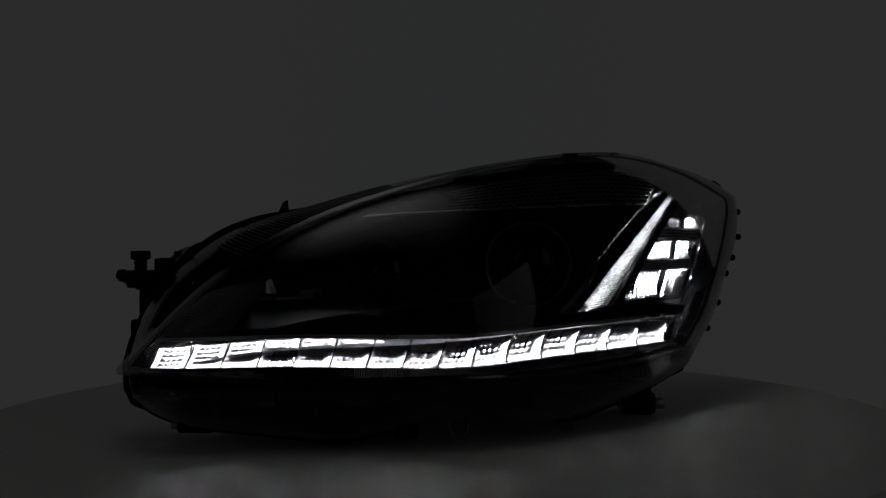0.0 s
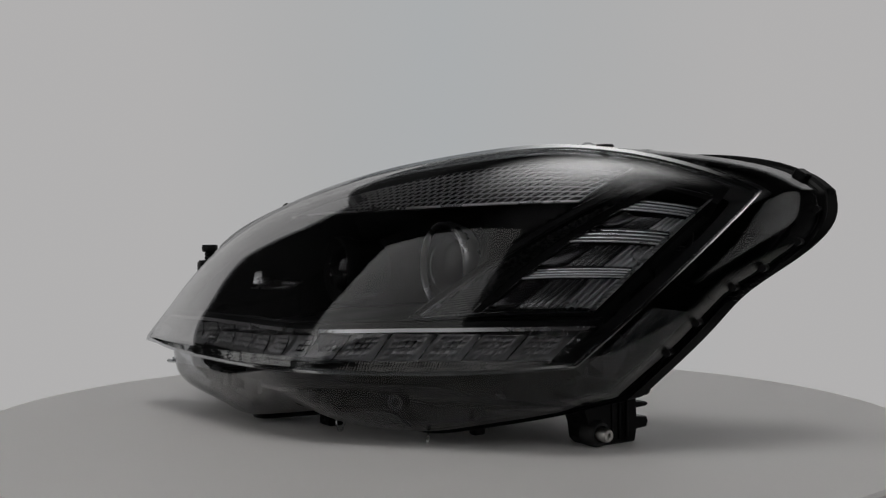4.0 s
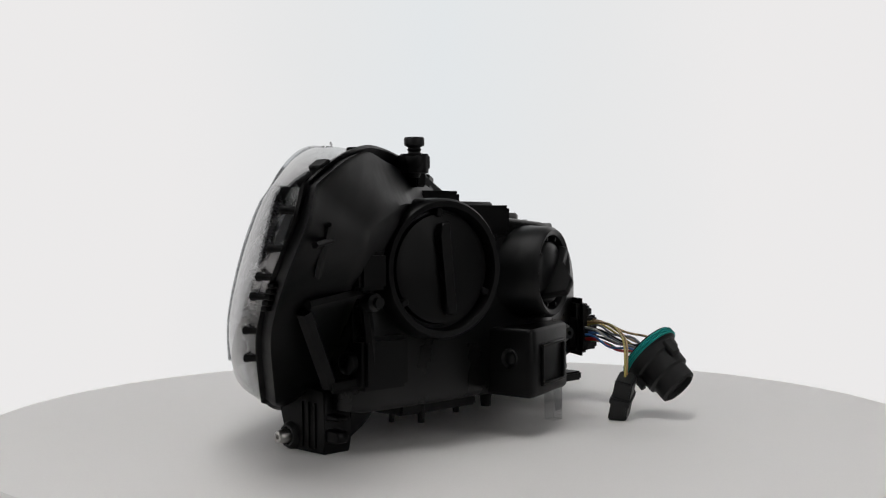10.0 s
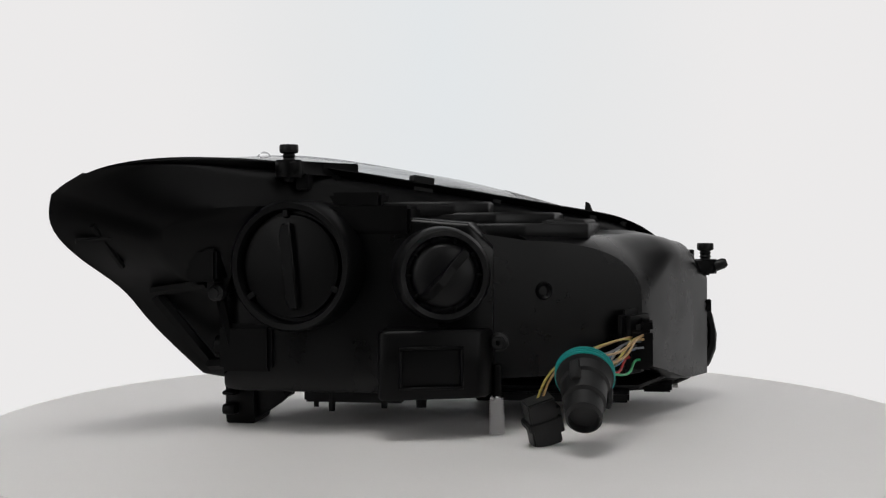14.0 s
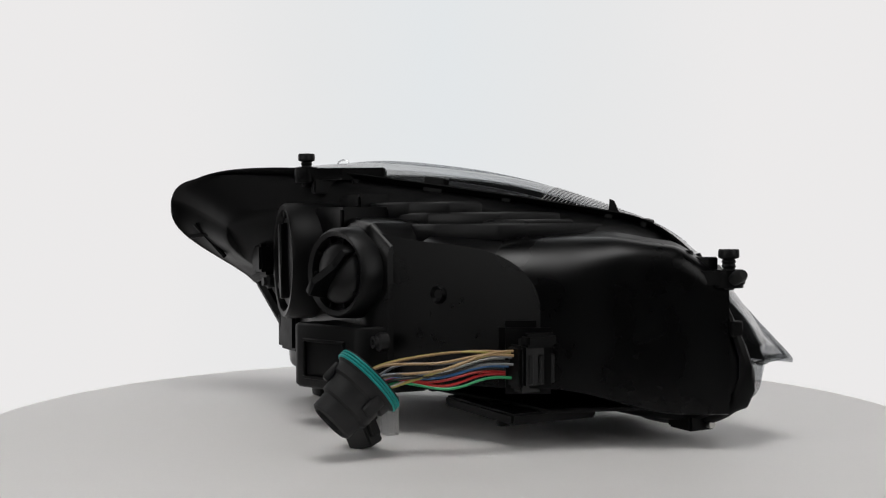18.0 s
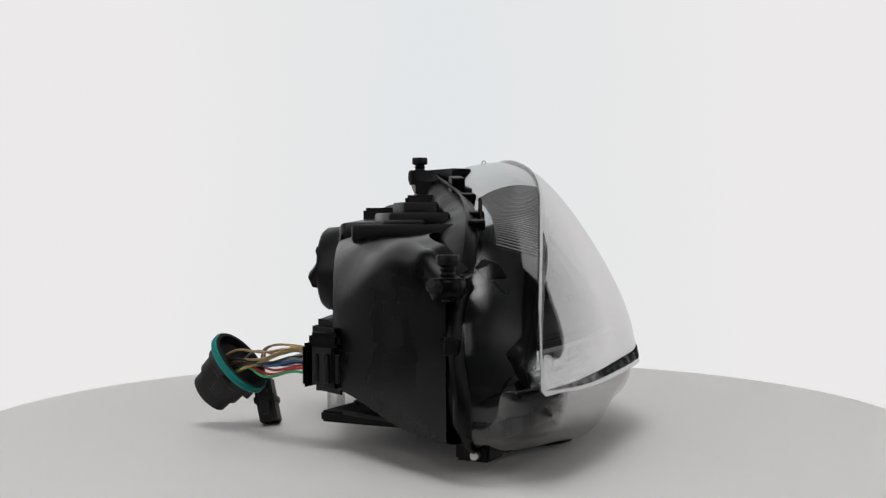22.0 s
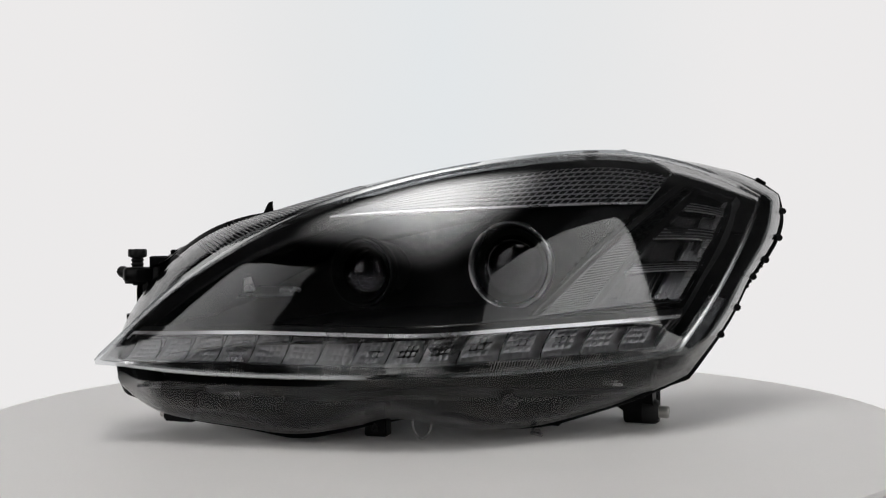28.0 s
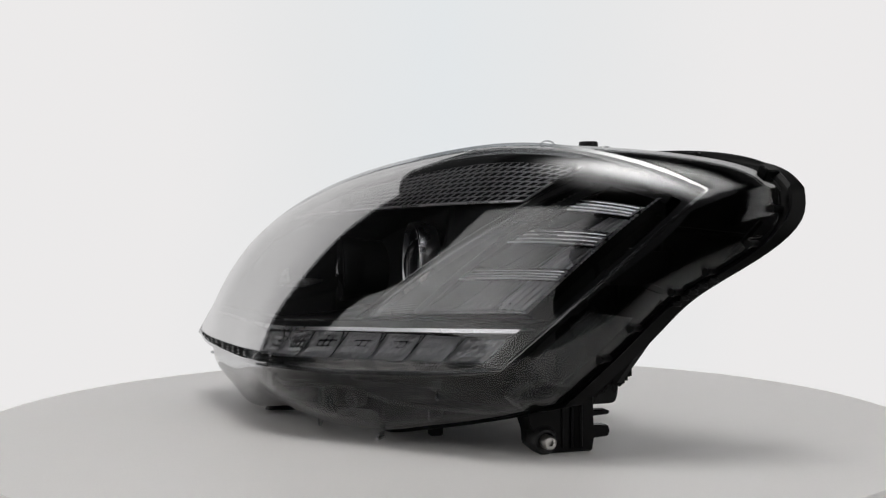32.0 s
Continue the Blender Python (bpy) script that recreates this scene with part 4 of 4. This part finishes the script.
drl_thing = link("running_light", *grid(lambda u, v: bar(0.03 + 0.945 * u, -0.12 + 1.24 * v, 0.030), 80, 2), M_BLACK, lamp, "row of clear daytime running light cells")
for i in range(CELLS):
    a, b = S0 + (S1 - S0) * i / CELLS, S0 + (S1 - S0) * (i + 1) / CELLS

    def cell(u, v):
        k = (u - 0.10) / 0.68
        pillow = abs(math.sin(5 * math.pi * v)) * abs(math.sin(4 * math.pi * k)) if 0 < k < 1 else 0.0
        return bar(a + (b - a) * (0.02 + 0.96 * u), 0.02 + 0.98 * v, 0.0095 + 0.0135 * (v * (2 - v)) ** 0.55 - 0.005 * (2 * u - 1) ** 4 - 0.0017 * pillow)

    c = link("reflector_cell", *grid(cell, 36, 25), M_CELL, drl_thing, "", True, 25)
    part("divider", tube([bar(b, k / 4, 0.010 + 0.004 * math.sin(math.pi * k / 4)) for k in range(5)], 0.0009, 6), M_RIM, drl_thing)
    p0, p1 = bar(a + (b - a) * 0.015, 1.24, 0.0125), bar(a + (b - a) * 0.985, 1.24, 0.0125)
    target = bar((a + b) / 2, 0.60, 0.0235)
    light_tube((p0 + p1) / 2, p1 - p0, target - (p0 + p1) / 2, (p1 - p0).length, 0.0029, drl_thing)
link("light_guide", *shell(lambda u, v, w: bar(0.035 + 0.935 * u, v, 0.006 + 0.0025 * w + 0.0007 * math.cos(34.5 * v + 0.8 * math.sin(41 * u)) * (1 - w)), 208, 25), M_GUIDE, drl_thing, "clear cover over the light cells")
link("upper_trim", *shell(lambda u, v, w: bar(0.033 + 0.932 * u, 0.99 + 0.13 * v, 0.0052 + 0.0010 * v + 0.001 * w), 80, 2), M_TRIM, drl_thing, "bright upper trim line")
link("upper_band", *shell(lambda u, v, w: bar(0.033 + 0.932 * u, 1.12 + 0.20 * v, 0.0066 + 0.0010 * v + 0.001 * w), 80, 2), M_GLOSSBLACK, drl_thing)
link("lower_trim", *shell(lambda u, v, w: bar(0.033 + 0.932 * u, -0.02 + 0.06 * w, 0.0048 + 0.0065 * v), 80, 1), M_SMOKE, drl_thing)
link("shelf", *grid(lambda u, v: front_z(0.05 + 0.915 * u, drl(0.05 + 0.915 * u)[1] + 0.008 + 0.006 * v, 0.010 + 0.030 * v), 80, 2), M_GLOSSBLACK, lamp, "gloss black shelf above the light bar")
part("shelf_line", tube([front_z(0.06 + 0.88 * k / 60, drl(0.06 + 0.88 * k / 60)[1] + 0.0095, 0.0105) for k in range(61)], 0.0005, 4), M_RIM, lamp)


# ---------------------------------------------------------------- outer arrow-shaped position light
EL = path3([0, 0.3, 0.6, 1], [(0.737, 0.231, 0), (0.768, 0.40, 0), (0.815, 0.61, 0), (0.882, 0.897, 0)])
EM = path3([0, 0.5, 1], [(0.808, 0.256, 0), (0.845, 0.56, 0), (0.905, 0.905, 0)])
ER = path3([0, 0.5, 1], [(0.950, 0.300, 0), (0.955, 0.62, 0), (0.962, 0.930, 0)])


def between(fa, fb, a, b, d):
    p, q = fa(b), fb(b)
    return front(p.x + (q.x - p.x) * a, p.y + (q.y - p.y) * a, d)


arrow = link("position_light", *grid(lambda u, v: between(EL, ER, -0.02 + 1.04 * u, -0.02 + 1.04 * v, 0.034), 20, 20), M_BLACK, lamp, "arrow-shaped clear position light in tiers")
for i in range(46):
    f = i / 46

    def rib(u, v):
        return between(EL, EM, 0.03 + 0.90 * u, f + v / 46, 0.0165 + 0.0030 * abs(2 * v - 1))

    link("rib", *grid(rib, 3, 2), M_RIBS, arrow)
part("edge_line", tube([between(EL, EM, 0.0, k / 30, 0.008) for k in range(31)], 0.0011, 6), M_RIM, arrow)
part("edge_line", tube([between(EL, ER, k / 20, 0.0, 0.008) for k in range(21)], 0.0009, 6), M_RIM, arrow)
part("edge_line", tube([between(EL, ER, k / 20, 1.0, 0.008) for k in range(21)], 0.0008, 6), M_RIM, arrow)


def beside(f, v, a, d):
    """Point beside an edge of the arrow, a along the lens."""
    p = f(v)
    return front(p.x + a, p.y, d)


link("mullion", *shell(lambda u, v, w: beside(EM, v, -0.0065 + 0.013 * u, 0.0072 + 0.002 * w), 2, 20), M_GLOSSBLACK, arrow, "dark bar between strip and tiers")
link("mullion", *shell(lambda u, v, w: beside(EL, v, -0.012 + 0.015 * u, 0.0072 + 0.002 * w), 2, 20), M_GLOSSBLACK, arrow)
for fn, off in ((EM, -0.0065), (EM, 0.0065), (EL, -0.012)):
    part("edge_line", tube([beside(fn, k / 30, off, 0.0068) for k in range(31)], 0.0007, 6), M_RIM, arrow)
for i in range(34):
    f = i / 34

    def edge_rib(u, v):
        return between(EM, ER, 0.93 + 0.07 * u, f + v / 34, 0.012 + 0.003 * abs(2 * v - 1) + 0.004 * (1 - u))

    link("rib", *grid(edge_rib, 2, 2), M_CELL, arrow)
for b0, b1, b2 in ((0.02, 0.262, 0.345), (0.35, 0.540, 0.655), (0.66, 0.790, 0.890)):
    def scoop(v):
        return 0.011 + 0.014 * (v * (2 - v)) ** 0.55

    tier = link("tier", *grid(lambda u, v: between(EM, ER, 0.06 + 0.20 * u, b0 + (b1 + 0.02 - b0) * v, scoop(v) - 0.009 * (1 - u) ** 1.5), 6, 8), M_SMOKE, arrow, "smoked chrome tier")
    for k in range(10):
        def flute(u, v):
            a = 0.26 + 0.68 * (k + u) / 10
            if k >= 6:
                return between(EM, ER, a, b0 + (b1 - b0) * v, 0.0105 + 0.005 * v + 0.0035 * (2 * u - 1) ** 2)
            return between(EM, ER, a, b0 + (b1 + 0.02 - b0) * v, scoop(v) + 0.0020 * (2 * u - 1) ** 2)

        link("flute", *grid(flute, 6, 12), M_CELL if k >= 6 else M_TIER, tier, "", True, 30)
    link("tier_shelf", *shell(lambda u, v, w: between(EM, ER, 0.06 + 0.92 * u, b1 + (b2 - b1) * v, 0.0075 + 0.0035 * v + 0.0015 * w), 8, 3), M_SATIN, tier, "satin grey louvred shelf of the tier")
    for k in range(3):
        part("shelf_line", tube([between(EM, ER, 0.10 + 0.85 * j / 8, b1 + (b2 - b1) * (0.25 + 0.27 * k), 0.0068 + 0.0035 * (0.25 + 0.27 * k)) for j in range(9)], 0.0006, 4), M_TRIM, tier)
    part("shelf_edge", tube([between(EM, ER, 0.06 + 0.90 * j / 8, b1, 0.0070) for j in range(9)], 0.0008, 5), M_TRIM, tier)
    bm_ = b1 + 0.78 * (b2 - b1)
    r = min(0.0033, 0.05 * (b2 - b1))
    for k in range(4):
        m0, m1 = between(EM, ER, 0.08 + 0.22 * k, bm_, 0.0130), between(EM, ER, 0.30 + 0.22 * k, bm_, 0.0130)
        light_tube((m0 + m1) / 2, m1 - m0, between(EM, ER, 0.19 + 0.22 * k, 0.35 * b0 + 0.65 * b1, 0.024) - (m0 + m1) / 2, (m1 - m0).length * 0.98, r, tier, M_LEDSIDE)
for k in range(4):
    m0, m1 = between(EL, EM, 0.48, 0.01 + 0.245 * k, 0.0268), between(EL, EM, 0.48, 0.245 + 0.245 * k, 0.0268)
    light_tube((m0 + m1) / 2, m1 - m0, between(EL, EM, 0.48, 0.13 + 0.245 * k, 0.0) - (m0 + m1) / 2, (m1 - m0).length * 0.99, 0.0045, arrow, M_LEDSTRIP)
link("arrow_floor", *shell(lambda u, v, w: between(EL, ER, -0.02 + 1.02 * u, -0.012 - 0.01 * w, 0.0062 + 0.030 * v), 20, 2), M_GLOSSBLACK, arrow)
link("arrow_cover", *shell(lambda u, v, w: between(EL, ER, u, v, 0.005 + 0.0015 * w), 20, 20), M_GUIDE, arrow, "clear cover")


# ---------------------------------------------------------------- lattice strip under the top edge
def strip(u, v, d):
    s = 0.345 + (0.485 + 0.030 * v) * u
    z0, z1 = crease_low(s).z, crease_top(s).z
    low = (0.2165 + 0.009 * u - z0) / (z1 - z0)
    return front(s, low + max(0.0, 0.968 - low) * v, d)


lat = link("top_strip", *grid(lambda u, v: strip(u, v, 0.014), 60, 6), M_GLOSSBLACK, lamp, "dark strip with a bright diamond lattice")
for k in range(9):
    part("lattice_bar", tube([strip(j / 40, 0.04 + 0.92 * k / 8, 0.0115) for j in range(41)], 0.0006, 4), M_LATTICE, lat)
for k in range(44):
    u0 = k / 44
    part("lattice_bar", tube([strip(min(1, max(0, u0 + 0.07 * (j / 4 - 0.3))), 0.03 + 0.94 * j / 4, 0.0118) for j in range(5)], 0.0005, 4), M_LATTICE, lat)
part("edge_line", tube([strip(j / 60, -0.01, 0.010) for j in range(61)], 0.0011, 6), M_TRIM, lat)
part("edge_line", tube([strip(1.0, j / 6, 0.010) for j in range(7)], 0.0009, 6), M_TRIM, lat)


# ---------------------------------------------------------------- socket, wires and plugs
socket = part("harness_socket", placed(block(-0.013, 0.016, -0.012, 0.028, -0.026, 0.022, 0.007), at(-0.194, 0.006, 0.082) @ pose(0, 0, 0, 0, 0, 4)), M_RUBBER, lamp, "black harness socket")
part("socket_latch", placed(block(-0.017, -0.004, -0.008, 0.024, 0.014, 0.027, 0.003), at(-0.196, 0.004, 0.082)), M_BLACK, socket)
part("socket_rim", placed(block(-0.017, 0.018, 0.028, 0.033, -0.022, 0.017, 0.003), at(-0.196, 0.002, 0.082)), M_BLACK, socket)
part("socket_collar", placed(block(-0.026, 0.026, -0.006, 0.008, 0.054, 0.119, 0.006), at(-0.1935, 0.0155, 0) @ pose(0, 0, 0, 0, 0, 62)), M_BLACK, socket)
for i in range(3):
    part("socket_rib", placed(block(-0.0135, -0.0105, -0.007 + 0.011 * i, -0.002 + 0.011 * i, -0.018, 0.008, 0.001, 1), at(-0.196, 0.004, 0.082)), M_GREYBLACK, socket)
RC, AX = Vector((-0.151, 0.150, 0.069)), Vector((-0.01, 0.74, -0.67)).normalized()
for i in range(13):
    f = i / 12
    st = Vector((-0.204 + 0.018 * rng.random(), 0.036, 0.070 + 0.024 * f))
    en = RC + Vector((rng.uniform(-0.016, 0.016), rng.uniform(-0.012, 0.010), rng.uniform(-0.010, 0.014))) + AX * 0.004
    mid = st.lerp(en, 0.5) + Vector((rng.uniform(-0.006, 0.006), 0, -0.001 + 0.004 * rng.random() - 0.003 * (1 - f)))
    q = st.lerp(en, 0.8) + Vector((rng.uniform(-0.004, 0.004), 0, 0.003 + rng.uniform(-0.002, 0.004)))
    part("wire", tube(smooth_path([st, st.lerp(mid, 0.45) + Vector((0, 0, 0.003)), mid, q, en], 22), 0.0013, 6), WIRES[(4, 3, 3, 5, 2, 2, 1, 5, 7, 1, 0, 6, 0)[i]], socket)
PM = Matrix.Translation(RC) @ AX.to_track_quat("Z", "X").to_matrix().to_4x4() @ Matrix.Diagonal((1, 0.76, 1, 1))
cap = part("round_plug", lathe([(0, 0.002), (0.028, 0.002), (0.030, -0.005), (0.0335, -0.005), (0.0338, 0.004), (0.031, 0.006), (0.0295, 0.014), (0.0265, 0.016), (0.0255, 0.032), (0.022, 0.034), (0.0215, 0.048), (0.018, 0.050), (0.017, 0.044), (0, 0.044)], 40, PM), M_RUBBER, lamp, "oval black plug with a teal seal on loose wires")
for k in range(3):
    part("seal", lathe([(0.0325, 0.0), (0.0350, 0.0003), (0.0356, 0.0012), (0.0350, 0.0021), (0.0325, 0.0024)], 48, PM @ at(0, 0, -0.0036 + 0.0025 * k), True), M_TEAL, cap, "teal rubber seal")
for a in (20, 140, 250):
    part("plug_latch", placed(block(0.026, 0.033, -0.006, 0.006, 0.008, 0.026, 0.0015, 1), PM @ pose(0, 0, 0, 0, 0, a)), M_RUBBER, cap)
QM = at(-0.112, 0.145, 0.0272) @ pose(0, 0, 0, -14, 16, 24)
sq = part("square_plug", placed(block(-0.0135, 0.0135, -0.009, 0.009, -0.0235, 0.022, 0.0015), QM), M_RUBBER, lamp, "small square black plug on two wires")
part("plug_collar", placed(block(-0.0165, 0.0165, -0.0105, 0.0105, -0.004, 0.003, 0.001), QM), M_RUBBER, sq)
part("plug_latch", placed(block(-0.0185, -0.0125, -0.005, 0.005, -0.016, 0.010, 0.001, 1), QM), M_RUBBER, sq)
for i, mt in enumerate((WIRES[0], WIRES[6])):
    top = QM @ Vector((-0.003 + 0.006 * i, 0, 0.017))
    part("wire", tube(smooth_path([(-0.192, 0.036, 0.092 - 0.003 * i), (-0.180, 0.075, 0.093), (-0.150 + 0.004 * i, 0.118, 0.085), (-0.124 + 0.004 * i, 0.142, 0.070), top], 24), 0.00115, 6), mt, socket)

# acrylic support
acrylic = tagged(part("acrylic_block", block(-0.0725, -0.0585, 0.0850, 0.0990, TOP, 0.0405, 0.0012, 1), M_ACRYL, None), "small clear acrylic block holding up the headlight", "support block")


# ---------------------------------------------------------------- what moves
def motions():
    rows = [(t, pose(0, 0, 0, 0, 0, turn(t))) for t in range(0, 33, 2)]
    for ob in (table, lamp, acrylic):
        walk(ob, rows)
    # stands in for the LEDs dimming: the added light bars roll in their troughs until their dark side faces out
    roll = ((0.0, 0.0), (1.0, 61.0), (2.0, 77.0), (2.5, 86.0), (3.5, 140.0), (4.5, 180.0), (18.0, 180.0), (32.0, 180.0))
    for ob, m in tubes:
        walk(ob, [(t, m @ pose(0, 0, 0, a, 0, 0)) for t, a in roll])


motions()
